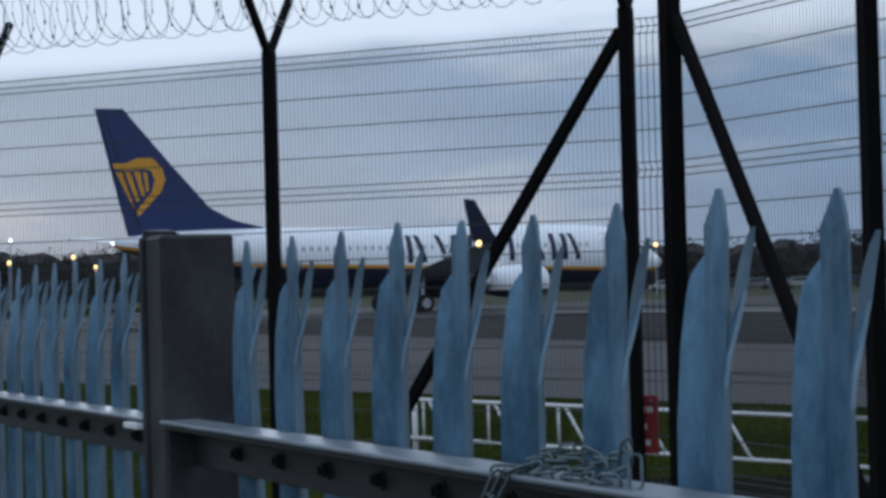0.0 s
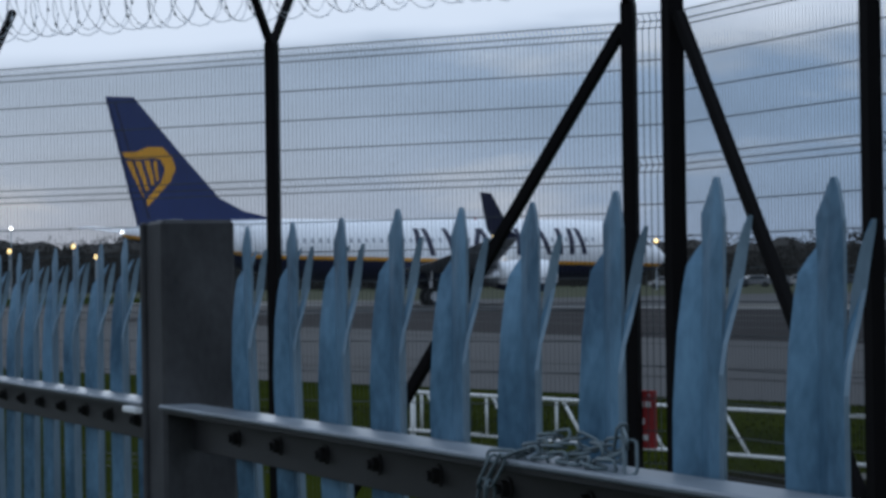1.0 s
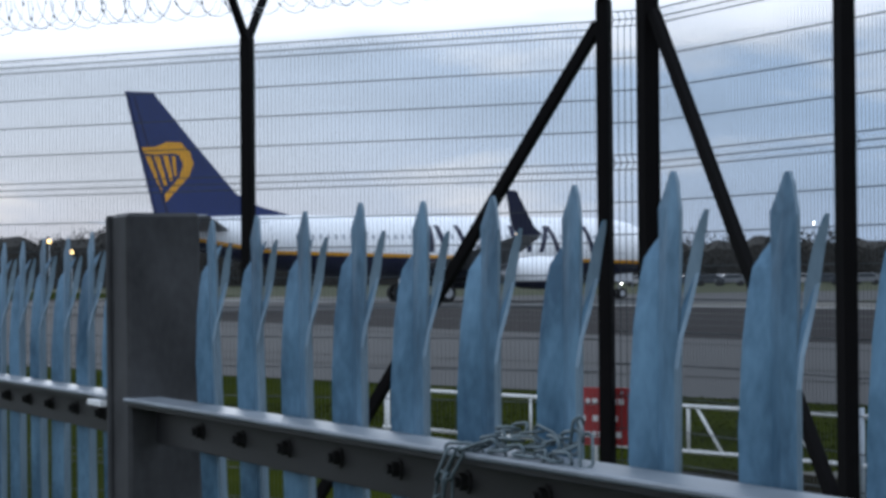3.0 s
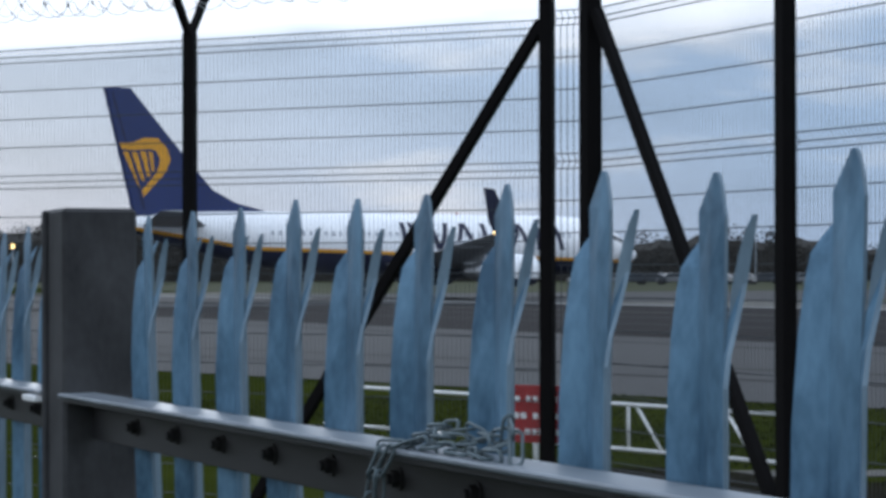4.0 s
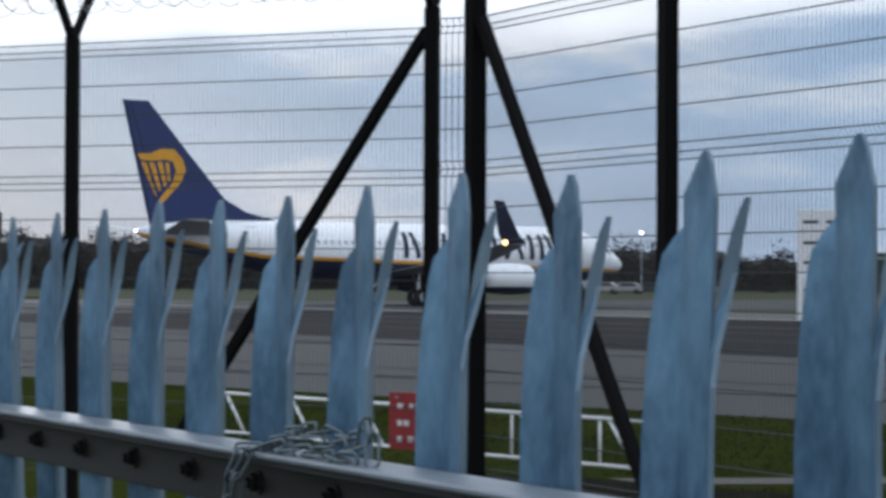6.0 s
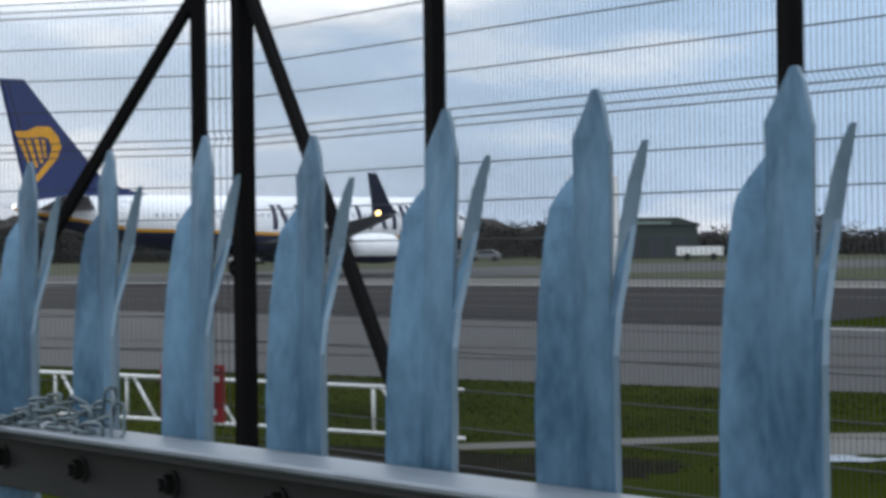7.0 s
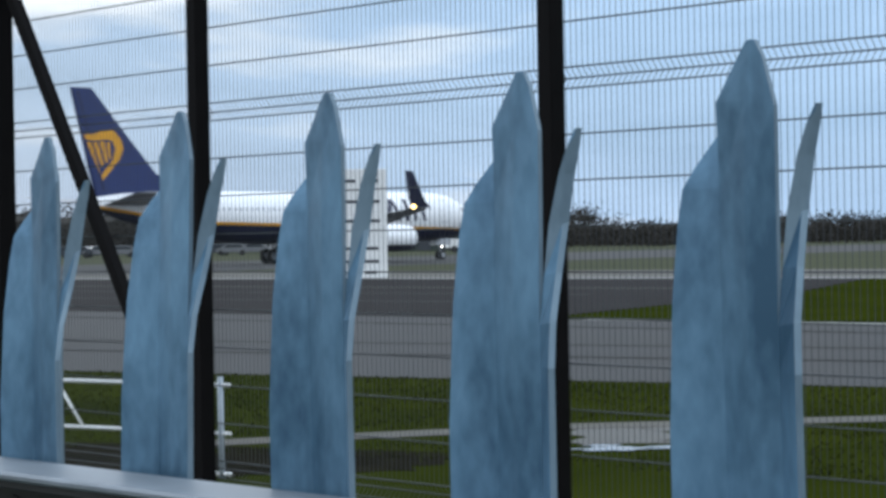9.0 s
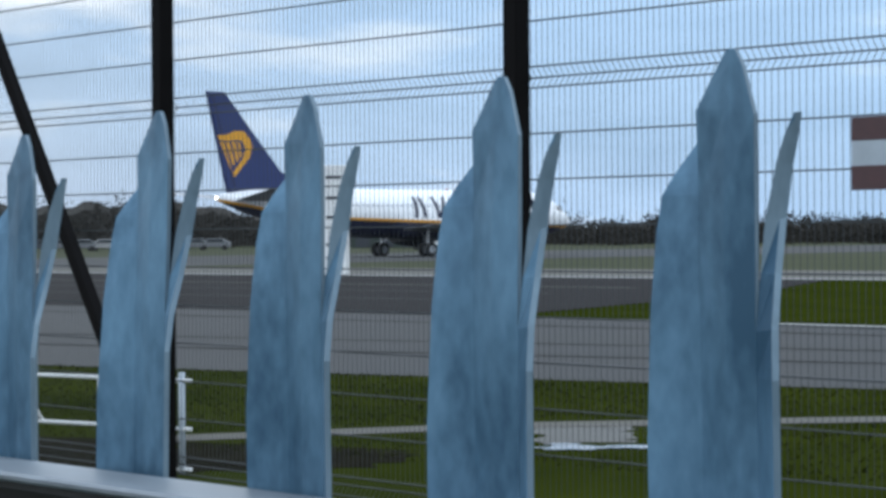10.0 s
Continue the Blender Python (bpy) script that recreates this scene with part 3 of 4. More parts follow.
def build_lattice():
    f = thing("lattice_barrier", "low white tubular lattice barrier standing in the grass", "barrier")
    d = LB - LA
    for z in (0.68, 0.325):
        bm = bmesh.new()
        cyl(bm, LA - d * 0.01 + Vector((0, 0, z)), LB + d * 0.015 + Vector((0, 0, z)), 0.016, 10)
        part("rail", bm, WHITE, f, "white painted tube rail", smooth=True)
    bm = bmesh.new()
    cyl(bm, LB - d * 0.012 + Vector((0, 0, 0.03)), LB + d * 0.015 + Vector((0, 0, 0.03)), 0.016, 10)
    part("foot_bar", bm, WHITE, f, smooth=True)
    n = 6
    for i in range(n + 1):
        p = LA + d * (i / n)
        if i in (0, 3, 6):
            bm = bmesh.new()
            cyl(bm, p, p + Vector((0, 0, 0.74)), 0.024, 10)
            part("post", bm, GREY_SIGN if i == 6 else WHITE, f, smooth=True)
        if i < n:
            bm = bmesh.new()
            q = p + d * (0.24 / n)
            e = p + d * (0.52 / n)
            cyl(bm, q + Vector((0, 0, 0.67)), e + Vector((0, 0, 0.335)), 0.013, 8)
            part("diagonal", bm, WHITE, f, smooth=True)
            bm = bmesh.new()
            q = p + d * (0.14 / n)
            cyl(bm, q + Vector((0, 0, 0.67)), q + Vector((0, 0, 0.335)), 0.013, 8)
            part("upright", bm, WHITE, f, smooth=True)


def bars_on(parent, rows, mat, y):
    """Bars that stand for lines of small writing, on the -y side of a board. rows: (x0, x1, z0, z1)."""
    for x0, x1, z0, z1 in rows:
        bm = bmesh.new()
        box(bm, (x0, y - 0.003, z0), (x1, y + 0.002, z1))
        part("writing", bm, mat, parent)


def build_warning_sign():
    d = (B - A).normalized()
    ang = math.degrees(math.atan2(d.y, d.x))
    p = B - d * 0.08 + Vector((-d.y, d.x, 0)) * 0.105
    s = thing("warning_sign", "red rectangular warning sign with white writing, fixed to the mesh fence", "sign", Matrix.Translation(p) @ pose(0, 0, 0, 0, 0, ang))
    bm = bmesh.new()
    box(bm, (-0.245, -0.004, 0.66), (0.185, 0.004, 1.02), bevel=0.002)
    part("board", bm, RED, s)
    rows = []
    rng = random.Random(2)
    for z in (0.915, 0.81, 0.71):
        x = -0.19
        while x < 0.12:
            w = rng.uniform(0.025, 0.04)
            rows.append((x, x + w, z, z + 0.036))
            x += w + (0.014 if rng.random() < 0.7 else 0.045)
    bars_on(s, rows, WHITE, -0.0045)
    for x in (-0.19, 0.14):
        bm = bmesh.new()
        cyl(bm, (x, -0.03, 0.99), (x, -0.004, 0.99), 0.006, 8)
        part("fixing", bm, GREY_SIGN, s)


def build_fence_sign():
    s = thing("fence_sign", "small brown and white banded notice fixed to the mesh fence", "sign", pose(-1.86, 5.60, 2.022))
    for name, z0, z1, m in (("band", 0.049, 0.135, BROWN), ("middle_band", -0.045, 0.049, GREY_SIGN), ("band", -0.135, -0.045, BROWN)):
        bm = bmesh.new()
        box(bm, (-0.227, -0.006 if m is GREY_SIGN else -0.008, z0), (0.227, 0.0, z1))
        part(name, bm, m, s)


build_lattice()
build_warning_sign()
build_fence_sign()


def build_board():
    """The large white information board beyond the taxiway."""
    c = Vector((-68.3, 56.66, 0))
    b = thing("information_board", "tall white board with rows of small dark writing", "sign", Matrix.Translation(c) @ pose(0, 0, 0, 0, 0, 53))
    w, h = 1.12, 4.8
    bm = bmesh.new()
    box(bm, (-w, -0.06, 0.02), (w, 0.06, h), bevel=0.02)
    part("panel", bm, WHITE, b)
    rng = random.Random(5)
    rows = []
    for z in (4.2, 3.3, 2.45, 1.25, 0.68, 0.2):
        for x in (-0.85, 0.12):
            ww = rng.uniform(0.5, 0.72)
            rows.append((x, x + ww, z, z + 0.14))
    bars_on(b, rows, CARPAINT[2], -0.062)
    for x in (-0.8, 0.8):
        bm = bmesh.new()
        box(bm, (x - 0.06, 0.06, 0), (x + 0.06, 0.18, h - 0.3))
        part("support", bm, GREY_SIGN, b)


build_board()


# ---- the airliner ----
STATIONS = [  # back from the nose, centre height, half width, half height
    (0.0, 2.78, 0.04, 0.04), (-0.15, 2.80, 0.30, 0.30), (-0.5, 2.84, 0.58, 0.56), (-1.1, 2.93, 0.92, 0.86), (-1.8, 3.04, 1.22, 1.15),
    (-2.6, 3.20, 1.45, 1.48), (-3.6, 3.34, 1.66, 1.74), (-4.8, 3.40, 1.80, 1.88), (-6.5, 3.42, 1.88, 1.95), (-9, 3.42, 1.88, 1.95), (-13, 3.42, 1.88, 1.95),
    (-18, 3.42, 1.88, 1.95), (-23, 3.42, 1.88, 1.95), (-26, 3.50, 1.84, 1.88), (-29, 3.70, 1.62, 1.68), (-32, 3.98, 1.28, 1.36), (-35, 4.28, 0.82, 0.95),
    (-37, 4.48, 0.44, 0.52), (-38, 4.58, 0.18, 0.22)]
PAINT_Z, PAINT_SLOPE, STRIPE = 2.42, 0.026, 0.20
AFT_X, AFT_SLOPE = -30.0, 0.16    # from here the navy sweeps up to the tail cone


def side_y(x, z):
    """Half width of the fuselage at a place."""
    for (x0, c0, w0, h0), (x1, c1, w1, h1) in zip(STATIONS, STATIONS[1:]):
        if x0 >= x >= x1:
            k = (x - x0) / (x1 - x0)
            c, w, h = c0 + (c1 - c0) * k, w0 + (w1 - w0) * k, h0 + (h1 - h0) * k
            return w * math.sqrt(max(0.0, 1 - ((z - c) / h) ** 2))
    return 0.0


def wing_mesh(sections):
    """Lofted aerofoil. sections: (leading x, y, z, chord, thickness)."""
    bm = bmesh.new()
    prof = [(0, 0), (0.06, 0.42), (0.3, 0.55), (0.65, 0.32), (1, 0.03), (1, -0.03), (0.65, -0.22), (0.3, -0.40), (0.06, -0.30)]
    rings = [[bm.verts.new((lx - c * px, y, z + t * pz)) for px, pz in prof] for lx, y, z, c, t in sections]
    for a, b in zip(rings, rings[1:]):
        for k in range(len(prof)):
            bm.faces.new((a[k], a[(k + 1) % len(prof)], b[(k + 1) % len(prof)], b[k]))
    bm.faces.new(rings[0]), bm.faces.new(rings[-1])
    return bm


def patch_on_side(bm, x0, x1, z0, z1, off=0.012, nz=4, nx=1):
    """A thin patch that follows the starboard flank."""
    g = []
    for i in range(nx + 1):
        x = x0 + (x1 - x0) * i / nx
        g.append([bm.verts.new((x, -side_y(x, z0 + (z1 - z0) * j / nz) - off, z0 + (z1 - z0) * j / nz)) for j in range(nz + 1)])
    for i in range(nx):
        for j in range(nz):
            bm.faces.new((g[i][j], g[i + 1][j], g[i + 1][j + 1], g[i][j + 1]))


def build_airliner():
    p = thing("airliner", "white and navy twin-engine airliner with yellow trim rolling along the runway", "aeroplane")
    # fuselage with painted zones
    bm = bmesh.new()
    n = 40
    rings = []
    for x, c, w, h in STATIONS:
        ring = []
        for k in range(n):
            a = math.tau * k / n
            ring.append(bm.verts.new((x, w * math.cos(a), c + h * math.sin(a))))
        rings.append(ring)
    for a, b in zip(rings, rings[1:]):
        for k in range(n):
            bm.faces.new((a[k], a[(k + 1) % n], b[(k + 1) % n], b[k]))
    bm.faces.new(rings[0]), bm.faces.new(rings[-1])
    aft_z = PAINT_Z - PAINT_SLOPE * AFT_X
    for drop in (0, STRIPE):
        for co, no in (((0, 0, PAINT_Z - drop), (PAINT_SLOPE, 0, 1)), ((AFT_X, 0, aft_z - drop), (AFT_SLOPE, 0, 1))):
            bmesh.ops.bisect_plane(bm, geom=list(bm.verts) + list(bm.edges) + list(bm.faces), plane_co=co, plane_no=no)
    for f in bm.faces:
        m = f.calc_center_median()
        line = max(PAINT_Z - PAINT_SLOPE * m.x, aft_z - AFT_SLOPE * (m.x - AFT_X))
        f.material_index = 0 if m.z > line else (1 if m.z > line - STRIPE else 2)
        f.smooth = True
    fus = part("fuselage", bm, [FUSE, YELLOW, BELLY], p)
    for f in fus.data.polygons:
        f.use_smooth = True
    bm = bmesh.new()
    bmesh.ops.create_uvsphere(bm, u_segments=20, v_segments=10, radius=1.0, matrix=Matrix.Translation((-16.5, 0, 1.95)) @ Matrix.Diagonal((5.0, 2.1, 0.78, 1)))
    part("wing_fairing", bm, BELLY, p, smooth=True)
    # fin
    bm = bmesh.new()
    out = [(-39.0, 12.5), (-37.3, 12.5), (-34.6, 9.4), (-32.1, 6.55), (-30.6, 5.8), (-28.0, 5.3), (-30.5, 5.0), (-37.1, 4.85)]
    plate(bm, out, -0.16, 0.16)
    bmesh.ops.bevel(bm, geom=[e for e in bm.edges if abs(e.verts[0].co.y - e.verts[1].co.y) < 0.01], offset=0.1, segments=2, affect="EDGES")
    fin = part("fin", bm, NAVY, p)
    bm = bmesh.new()
    plate(bm, [(-38.55, 12.2), (-38.45, 12.2), (-36.4, 5.4), (-36.55, 5.4)], -0.166, -0.160)
    part("rudder_joint", bm, BELLY, fin)
    # yellow emblem on the fin, as plain shapes
    for out in ([(-38.1, 9.25), (-37.2, 9.3), (-36.5, 9.6), (-35.6, 9.6), (-35.0, 9.0), (-34.8, 8.35), (-35.1, 7.6), (-36.55, 6.1), (-36.62, 6.5), (-35.7, 7.55),
                 (-35.45, 8.3), (-35.7, 8.85), (-36.1, 8.95), (-37.2, 8.85), (-37.9, 8.9)],
                [(-37.85, 8.75), (-37.5, 8.75), (-36.75, 6.6), (-36.95, 6.9)], [(-37.3, 8.75), (-36.95, 8.75), (-36.45, 7.05), (-36.65, 7.05)],
                [(-36.75, 8.8), (-36.4, 8.8), (-36.1, 7.35), (-36.28, 7.3)], [(-36.2, 8.8), (-35.95, 8.75), (-35.85, 7.65), (-36.0, 7.6)]):
        bm = bmesh.new()
        plate(bm, out, -0.185, -0.16)
        part("emblem", bm, YELLOW, fin, "plain yellow tail emblem")
    # tailplane
    for s in (-1, 1):
        bm = wing_mesh([(-32.6, s * 0.6, 4.40, 4.2, 0.30), (-37.0, s * 7.1, 5.1, 1.6, 0.12)])
        part("tailplane", bm, WINGGREY, p)
    # wings, winglets, engines
    for s in (-1, 1):
        bm = wing_mesh([(-13.4, s * 1.6, 2.15, 7.4, 0.85), (-16.5, s * 6.4, 2.65, 4.6, 0.55), (-21.0, s * 16.2, 3.7, 1.9, 0.2), (-21.4, s * 16.9, 3.82, 1.6, 0.16)])
        w = part("wing", bm, WINGGREY, p)
        bm2 = bmesh.new()
        prof = [(-21.3, 3.85), (-21.9, 4.25), (-23.3, 6.25), (-23.95, 6.3), (-23.4, 4.4), (-22.95, 3.8)]
        vf = [bm2.verts.new((x, s * (16.95 + 0.17 * (z - 3.8)), z)) for x, z in prof]
        vb = [bm2.verts.new((x, s * (17.05 + 0.17 * (z - 3.8)), z)) for x, z in prof]
        bm2.faces.new(vf), bm2.faces.new(list(reversed(vb)))
        for i in range(len(prof)):
            j = (i + 1) % len(prof)
            bm2.faces.new((vf[i], vb[i], vb[j], vf[j]))
        part("winglet", bm2, BELLY, w, "navy upturned winglet")
        for y in (4.3, 8.2, 12.0):
            bm = bmesh.new()
            cx = -15.0 - (y - 4.3) * 0.52
            bmesh.ops.create_uvsphere(bm, u_segments=10, v_segments=6, radius=1.0, matrix=Matrix.Translation((cx - 2.2, s * y, 2.2 + y * 0.09)) @ Matrix.Diagonal((1.5, 0.2, 0.26, 1)))
            part("flap_fairing", bm, WINGGREY, w, smooth=True)
        # engine
        e = bmesh.new()
        prof = [(-12.05, 0.78), (-11.90, 0.86), (-12.00, 0.96), (-12.50, 1.04), (-13.70, 1.07), (-14.90, 0.98), (-15.90, 0.78)]
        rings = []
        for x, r in prof:
            rings.append([e.verts.new((x, s * 4.85 + r * math.cos(math.tau * k / 28), 1.72 + r * (0.93 if math.sin(math.tau * k / 28) < 0 else 1) * math.sin(math.tau * k / 28))) for k in range(28)])
        for a, b in zip(rings, rings[1:]):
            for k in range(28):
                e.faces.new((a[k], a[(k + 1) % 28], b[(k + 1) % 28], b[k]))
        e.faces.new(rings[-1])
        bmesh.ops.bisect_plane(e, geom=list(e.verts) + list(e.edges) + list(e.faces), plane_co=(0, 0, 1.25), plane_no=(0, 0, 1))
        for f in e.faces:
            if f.calc_center_median().z < 1.25:
                f.material_index = 1
        eng = part("engine", e, [FUSE, BELLY], p, "white engine nacelle with navy underside", smooth=True)
        bm = bmesh.new()
        cyl(bm, (-12.25, s * 4.85, 1.72), (-12.30, s * 4.85, 1.72), 0.78, 24)
        part("fan", bm, TYRE, eng)
        bm = bmesh.new()
        tube(bm, [(-15.10, s * 4.85, 1.72), (-16.10, s * 4.85, 1.72), (-17.10, s * 4.85, 1.75)], [0.7, 0.62, 0.3], 20)
        part("exhaust", bm, ALLOY, eng, smooth=True)
        bm = bmesh.new()
        plate(bm, [(-13.70, 2.7), (-16.70, 2.75), (-17.30, 2.2), (-15.50, 2.0)], s * 4.85 - 0.12, s * 4.85 + 0.12)
        part("pylon", bm, FUSE, eng)
        # main gear
        g = bmesh.new()
        cyl(g, (-19.3, s * 2.86, 0.55), (-19.1, s * 2.7, 2.2), 0.11, 10)
        bar(g, (-19.3, s * 2.4, 0.56), (-19.3, s * 3.3, 0.56), 0.1)
        bar(g, (-19.25, s * 2.8, 1.0), (-18.9, s * 1.6, 2.1), 0.08)
        gear = part("main_gear", g, ALLOY, p, "main landing gear leg")
        for y in (2.45, 3.27):
            wheel(gear, (-19.3, s * y, 0.56), 0.56, 0.36)
    g = bmesh.new()
    cyl(g, (-4.0, 0, 0.4), (-4.1, 0, 2.0), 0.08, 10)
    bar(g, (-4.0, -0.3, 0.36), (-4.0, 0.3, 0.36), 0.08)
    box(g, (-4.7, -0.5, 1.15), (-3.3, -0.46, 1.7))
    box(g, (-4.7, 0.46, 1.15), (-3.3, 0.5, 1.7))
    gear = part("nose_gear", g, ALLOY, p, "nose landing gear leg")
    for y in (-0.22, 0.22):
        wheel(gear, (-4.0, y, 0.35), 0.35, 0.2)
    bm = bmesh.new()
    bmesh.ops.create_uvsphere(bm, u_segments=8, v_segments=6, radius=0.045, matrix=Matrix.Translation((-3.85, 0, 1.0)))
    part("taxi_light", bm, WLAMP, gear, "lit white taxi lamp")
    # windows, doors, flight deck glass
    for i in range(44):
        x = -6.8 - i * 0.51
        if i in (21,):
            continue
        bm = bmesh.new()
        patch_on_side(bm, x - 0.10, x + 0.10, 3.90, 4.18, 0.012, 2)
        part("cabin_window", bm, PANE, fus)
    for x0, x1, z0, z1 in ((-5.6, -4.7, 2.95, 4.75), (-31.1, -30.3, 3.3, 4.95), (-16.5, -16.0, 3.3, 4.35)):
        bm = bmesh.new()
        for a, b, c, d in ((x0, x0 + 0.05, z0, z1), (x1 - 0.05, x1, z0, z1), (x0, x1, z1 - 0.05, z1), (x0, x1, z0, z0 + 0.05)):
            patch_on_side(bm, a, b, c, d, 0.010, 4)
        part("door", bm, WINGGREY, fus, "cabin door outline")
    for x0, x1, z0, z1 in ((-2.9, -2.45, 3.75, 4.15), (-2.4, -1.95, 3.65, 4.02), (-1.95, -1.7, 3.55, 3.85)):
        bm = bmesh.new()
        patch_on_side(bm, x0, x1, z0, z1, 0.02, 3)
        part("flight_deck_window", bm, GLASS, fus)
    # the navy marking on the flank, as plain upright and slanted bars

    def slant(bm, xb, xt, w, z0=3.08, z1=4.78):
        """A bar on the starboard flank from xb at its foot to xt at its head."""
        g = []
        for j in range(7):
            k = j / 6
            z, x = z0 + (z1 - z0) * k, xb + (xt - xb) * k
            g.append([bm.verts.new((x + o, -side_y(x + o, z) - 0.02, z)) for o in (0, w)])
        for u, v in zip(g, g[1:]):
            bm.faces.new((u[0], u[1], v[1], v[0]))

    x = -19.75
    for marks, step in (((0, 0, 0.38), (1.0, 0.55, 0.36)), 1.9), (((0.62, 0.1, 0.36), (0.75, 1.35, 0.36)), 1.95), (((0, 0.62, 0.36), (1.35, 0.72, 0.36)), 2.2), (((0, 0, 0.36), (1.15, 1.15, 0.36)), 2.05), \
            (((0, 0.62, 0.36), (1.35, 0.72, 0.36)), 2.15), (((0, 0, 0.38),), 0.85), (((0, 0, 0.38), (1.0, 0.55, 0.36)), 1.9):
        bm = bmesh.new()
        for xb, xt, w in marks:
            slant(bm, x + xb, x + xt, w)
        part("flank_bar", bm, BELLY, fus, "plain navy bars of the flank marking")
        x += step
    # lights
    for nm, q, r, m in (("landing_light", (-13.7, -2.2, 2.45), 0.12, WLAMP), ("beacon", (-14.5, 0, 5.42), 0.09, RED), ("tail_light", (-38.1, 0, 4.6), 0.05, WLAMP),
                        ("wingtip_light", (-22.9, -17.05, 3.88), 0.17, LAMP)):
        bm = bmesh.new()
        bmesh.ops.create_uvsphere(bm, u_segments=10, v_segments=6, radius=r, matrix=Matrix.Translation(q))
        part(nm, bm, m, p, smooth=True)
    return p


def wheel(parent, c, r, w):
    bm = bmesh.new()
    c = Vector(c)
    prof = [(-w / 2, r * 0.55), (-w / 2, r * 0.86), (-w / 3, r), (w / 3, r), (w / 2, r * 0.86), (w / 2, r * 0.55)]
    rings = [[bm.verts.new(c + Vector((rr * math.cos(math.tau * k / 20), y, rr * math.sin(math.tau * k / 20)))) for k in range(20)] for y, rr in prof]
    for a, b in zip(rings, rings[1:]):
        for k in range(20):
            bm.faces.new((a[k], a[(k + 1) % 20], b[(k + 1) % 20], b[k]))
    ob = part("wheel", bm, TYRE, parent, "black rubber tyre", smooth=True)
    bm = bmesh.new()
    cyl(bm, c - Vector((0, w * 0.42, 0)), c + Vector((0, w * 0.42, 0)), r * 0.56, 16)
    part("hub", bm, ALLOY, ob)


airliner = build_airliner()


# ---- distance: woods, lamps, parked vehicles, shed ----
EYE = Vector((2.55, -0.77, 0))


def at_bearing(deg, dist):
    a = radians(deg)
    return EYE + Vector((math.cos(a), math.sin(a), 0)) * dist


def build_woods():
    rng = random.Random(11)
    verts, faces = [], []

    def leaf(c, s):
        u = Vector((rng.gauss(0, 1), rng.gauss(0, 1), rng.gauss(0, 1))).normalized()
        v = u.cross(Vector((rng.gauss(0, 1), rng.gauss(0, 1), rng.gauss(0, 1)))).normalized()
        k = len(verts)
        for a, b in ((1, 0.2), (0.2, 1), (-1, 0.1), (-0.2, -0.9)):
            verts.append(c + u * a * s + v * b * s)
        faces.append((k, k + 1, k + 2, k + 3))

    deg = 112.0
    while deg < 176:
        tall = 4.2 + 3.8 * max(0, min(1, (deg - 139) / 6))
        tall += 1.6 * max(0, min(1, (deg - 156) / 5))
        tall += 2.6 * math.exp(-((deg - 134.8) / 0.8) ** 2)
        dist = rng.uniform(300, 350)
        c = at_bearing(deg, dist)
        h = tall * rng.uniform(0.75, 1.2)
        if rng.random() < 0.08:
            h *= 1.25
        wdt = rng.uniform(3.0, 6.5)
        for _ in range(rng.randint(7, 11)):
            q = c + Vector((rng.uniform(-1, 1) * wdt, rng.uniform(-1, 1) * wdt, h * rng.uniform(0.15, 0.78)))
            rad = rng.uniform(0.9, 1.9)
            for _ in range(95):
                o = Vector((rng.gauss(0, 1), rng.gauss(0, 1), rng.gauss(0, 0.75))) * rad * 0.62
                z = max(0.1, min((q + o).z, h * 1.05))
                leaf(Vector(((q + o).x, (q + o).y, z)), rng.uniform(0.12, 0.26))
        deg += rng.uniform(0.35, 0.75)
    me = bpy.data.meshes.new("woods")
    me.from_pydata([tuple(v) for v in verts], [], faces)
    me.materials.append(LEAF)
    tagged(new("woods", me), "dark distant belt of trees and hedges beyond the airfield", "trees", kind="stuff")


def build_hedge():
    """The low solid hedge at the foot of the woods."""
    bm = bmesh.new()
    rng = random.Random(3)
    prev = None
    deg = 110.0
    while deg < 178:
        h = 3.4 + 3.6 * max(0, min(1, (deg - 139) / 6)) + 1.2 * max(0, min(1, (deg - 156) / 5)) + rng.uniform(-0.3, 0.3) + 0.5 * math.sin(deg * 2.1) + 0.4 * math.sin(deg * 5.3)
        a, b = at_bearing(deg, 352), at_bearing(deg, 358)
        cur = [bm.verts.new(v) for v in (a, a + Vector((0, 0, h * 0.8)), b + Vector((0, 0, h)), b)]
        if prev:
            for k in range(4):
                bm.faces.new((prev[k], prev[(k + 1) % 4], cur[(k + 1) % 4], cur[k]))
        prev = cur
        deg += 0.25
    tagged(new("hedge", mesh_of("hedge", bm, LEAF)), "low dark hedge below the distant trees", "hedge", kind="stuff")


def build_car(paint):
    c = thing("parked_car", "small parked car far across the airfield", "car", group="parked cars")
    bm = bmesh.new()
    plate(bm, [(-2.1, 0.35), (2.1, 0.35), (2.1, 0.8), (1.3, 0.95), (0.7, 1.42), (-1.1, 1.45), (-1.9, 1.0), (-2.1, 0.9)], -0.85, 0.85)
    bmesh.ops.bevel(bm, geom=list(bm.edges), offset=0.06, segments=1, affect="EDGES")
    part("body", bm, paint, c)
    for s in (-0.86, 0.86):
        bm = bmesh.new()
        plate(bm, [(0.95, 0.98), (0.55, 1.34), (-0.95, 1.36), (-1.5, 1.0)], s - 0.01, s + 0.01)
        part("window", bm, GLASS, c)
    for x in (-1.35, 1.35):
        for s in (-0.8, 0.8):
            bm = bmesh.new()
            cyl(bm, (x, s - 0.1, 0.32), (x, s + 0.1, 0.32), 0.32, 12)
            part("wheel", bm, TYRE, c)
    return c


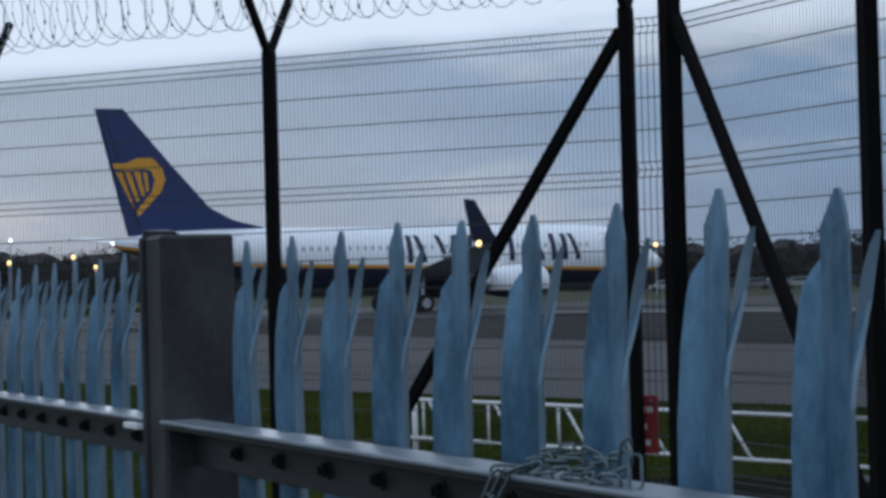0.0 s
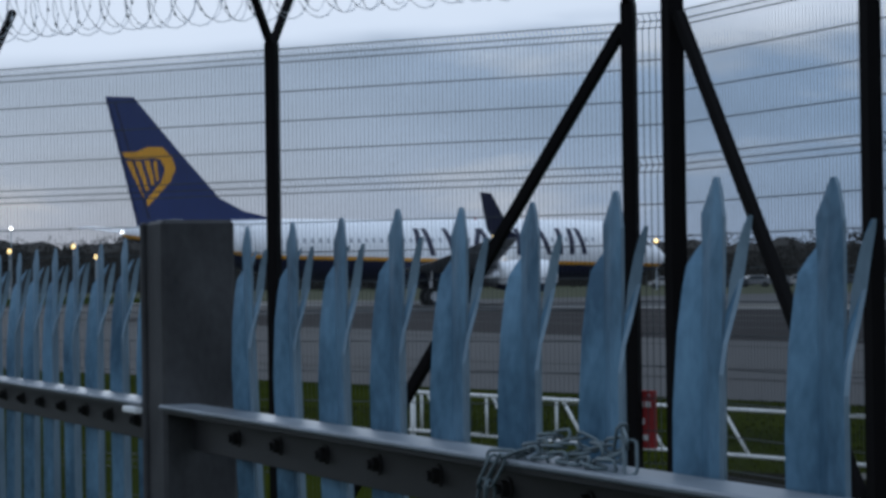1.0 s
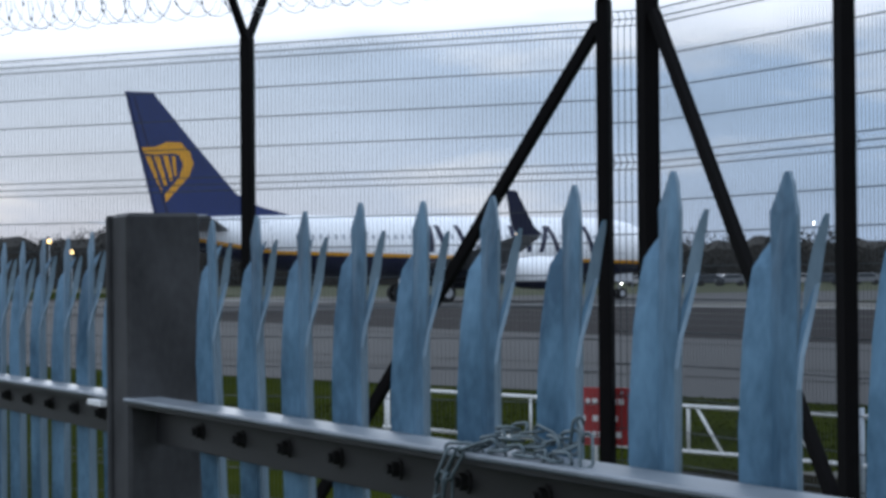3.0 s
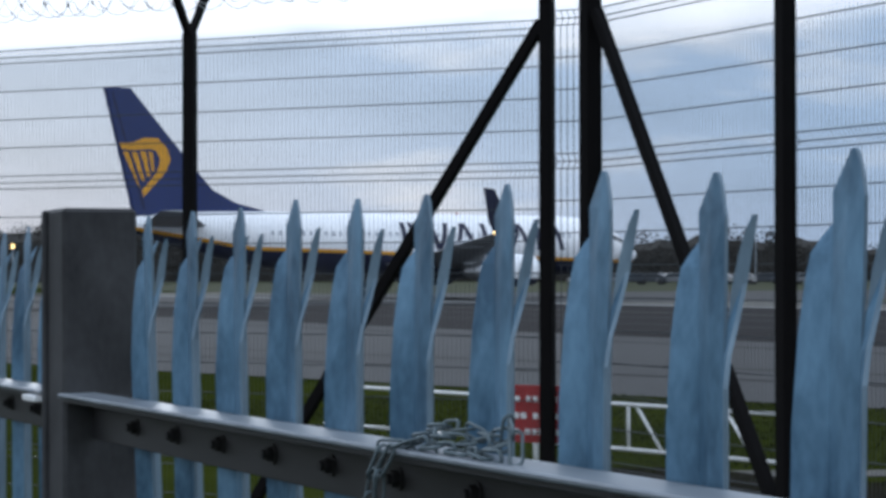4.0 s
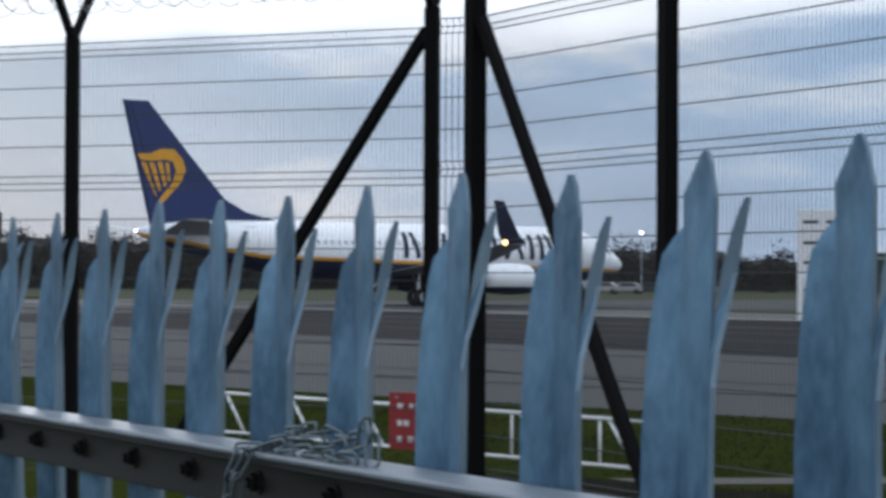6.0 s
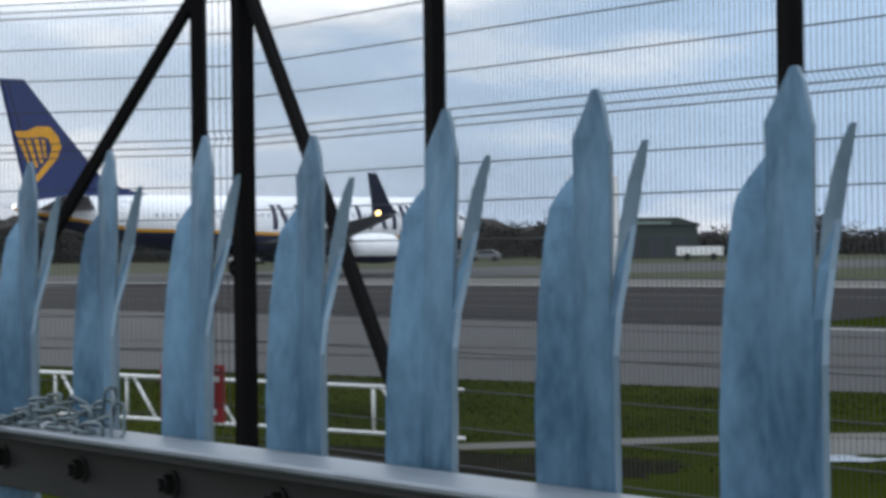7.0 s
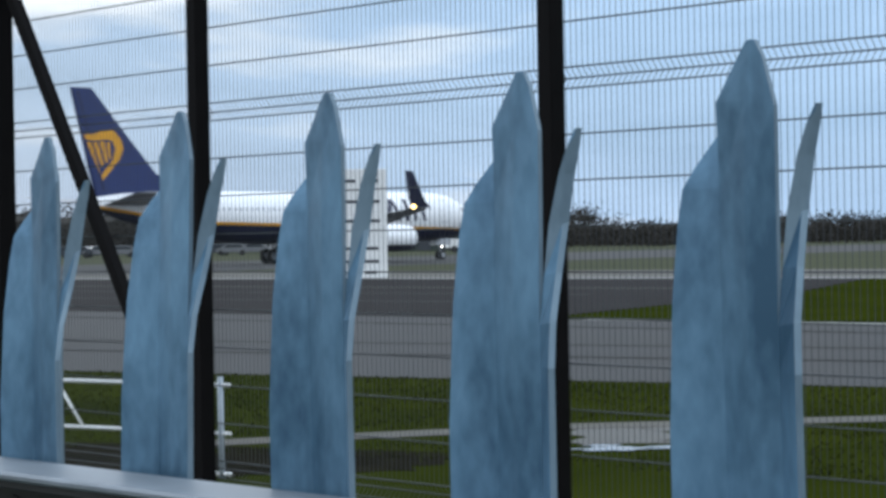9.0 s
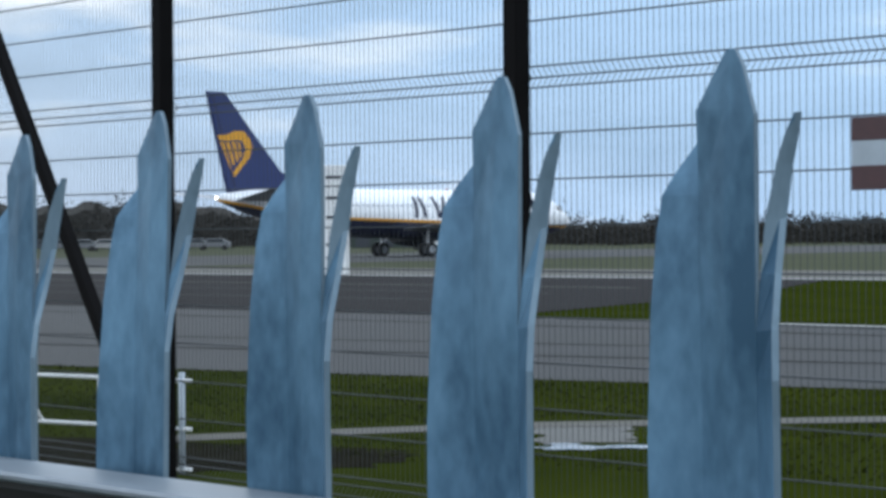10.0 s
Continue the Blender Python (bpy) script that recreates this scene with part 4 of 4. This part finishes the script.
def build_distance():
    build_woods()
    build_hedge()
    rng = random.Random(21)
    deg = 144.0
    while deg < 151.2:
        c = build_car(CARPAINT[rng.choice((0, 1, 1, 2, 2, 1))])
        c.matrix_basis = Matrix.Translation(at_bearing(deg, 262)) @ pose(0, 0, 0, 0, 0, deg + 90 + rng.uniform(-20, 20))
        deg += rng.uniform(0.42, 0.75)
    # long white trailer beside the hedge
    t = thing("white_trailer", "long low white trailer parked by the far hedge", "trailer", Matrix.Translation(at_bearing(138.1, 240)) @ pose(0, 0, 0, 0, 0, 50))
    bm = bmesh.new()
    box(bm, (-2.6, -1.1, 0.55), (2.6, 1.1, 1.55), bevel=0.05)
    part("body", bm, WHITE, t)
    for x in (-1.5, 1.5):
        bm = bmesh.new()
        cyl(bm, (x, -1.12, 0.4), (x, 1.12, 0.4), 0.4, 12)
        part("wheel", bm, TYRE, t)
    # dark green shed with a pale roof
    s = thing("airfield_shed", "low green clad shed with a pale green roof edge", "building", Matrix.Translation(at_bearing(139.2, 285)) @ pose(0, 0, 0, 0, 0, 49))
    bm = bmesh.new()
    box(bm, (-5.2, -3, 0), (5.2, 3, 4.8))
    part("wall", bm, SHED, s)
    bm = bmesh.new()
    plate(bm, [(-5.4, 4.8), (-5.2, 5.5), (2.6, 5.5), (5.5, 4.5), (5.5, 4.3)], -3.3, 3.3)
    part("roof", bm, SHED, s)
    bm = bmesh.new()
    box(bm, (-3.4, -3.42, 4.55), (1.6, -3.3, 4.95), bevel=0.03)
    part("fascia", bm, ROOFING, s, "pale green roof edge")
    for x in (-3.6, -0.4, 2.6):
        bm = bmesh.new()
        box(bm, (x - 0.9, -3.06, 0.05), (x + 0.9, -3.0, 2.9), bevel=0.02)
        part("door", bm, CARPAINT[2], s, "dark roller door")
    # lamp posts
    for deg, dist, z, m in ((168.4, 230, 5.2, LAMP), (166.7, 230, 5.65, LAMP), (166.1, 230, 4.5, LAMP), (150.8, 235, 5.5, LAMP),
                            (145.9, 300, 8.5, WLAMP), (168.35, 230, 7.65, WLAMP)):
        l = thing("lamp_post", "distant lit airfield lamp on a thin pole", "lamp", Matrix.Translation(at_bearing(deg, dist)), group="airfield lamps")
        bm = bmesh.new()
        cyl(bm, (0, 0, 0), (0, 0, z), 0.07, 8)
        part("pole", bm, GREY_SIGN, l)
        bm = bmesh.new()
        bmesh.ops.create_uvsphere(bm, u_segments=10, v_segments=6, radius=0.23 if m is LAMP else 0.13, matrix=Matrix.Translation((0, 0, z)))
        part("lamp_head", bm, m, l, "glowing lamp head")


build_distance()


def build_grass():
    """Rough grass between the fences and the taxiway."""
    rng = random.Random(8)
    verts, faces = [], []
    path = [(-12.3, 9.2), (-10.8, 12.5), (-9.0, 15.05), (-4.2, 20.1)]
    track = [(-9.3, 11.1), (-8.95, 11.6), (-9.6, 11.9), (-9.9, 12.2), (-10.3, 12.6)]
    for (ax, ay), (bx, by) in zip(path, path[1:]):
        track += [(ax + (bx - ax) * i / 8, ay + (by - ay) * i / 8) for i in range(9)]
    for _ in range(30000):
        x = rng.uniform(-24, -3)
        y0, y1 = max(5.6, 22.2 + 0.364 * x - 9), 22.2 + 0.364 * x - 0.05
        y = rng.uniform(y0, y1)
        if any((x - px) ** 2 + (y - py) ** 2 < 0.3 for px, py in track):
            continue
        h, w, a = rng.uniform(0.015, 0.05), rng.uniform(0.006, 0.014), rng.uniform(0, math.tau)
        dx, dy = math.cos(a) * w, math.sin(a) * w
        lx, ly = rng.gauss(0, 0.03), rng.gauss(0, 0.03)
        k = len(verts)
        verts += [(x - dx, y - dy, 0), (x + dx, y + dy, 0), (x + lx, y + ly, h)]
        faces.append((k, k + 1, k + 2))
    me = bpy.data.meshes.new("grass")
    me.from_pydata(verts, [], faces)
    me.materials.append(BLADES)
    tagged(new("grass", me), "rough short grass along the taxiway edge", "grass", kind="stuff")


build_grass()


# ---- movement ----
# seconds, nose x and y, heading in degrees
ROLL = [(0.0, -119.76, 67.91, 93.8),
        (0.5, -119.62, 67.89, 94.48),
        (1.0, -119.55, 68.1, 95.08),
        (1.5, -119.52, 68.45, 95.6),
        (2.0, -119.55, 68.94, 96.03),
        (2.5, -119.63, 69.55, 96.37),
        (3.0, -119.75, 70.31, 96.63),
        (3.5, -119.91, 71.27, 96.81),
        (4.0, -120.11, 72.47, 96.89),
        (4.5, -120.35, 74.0, 96.89),
        (5.0, -120.62, 75.92, 96.79),
        (5.5, -120.91, 78.32, 96.61),
        (6.0, -121.24, 81.26, 96.33),
        (6.5, -121.58, 84.83, 95.97),
        (7.0, -121.95, 89.08, 95.52),
        (7.5, -122.33, 94.04, 94.97),
        (8.0, -122.73, 99.74, 94.33),
        (8.5, -123.13, 106.18, 93.61),
        (9.0, -123.54, 113.33, 92.8),
        (9.5, -123.96, 121.11, 91.89),
        (10.0, -124.38, 129.42, 90.9)]


def motions():
    walk(airliner, [(t, pose(x, y, 0.012, 0, 0, h)) for t, x, y, h in ROLL])


motions()
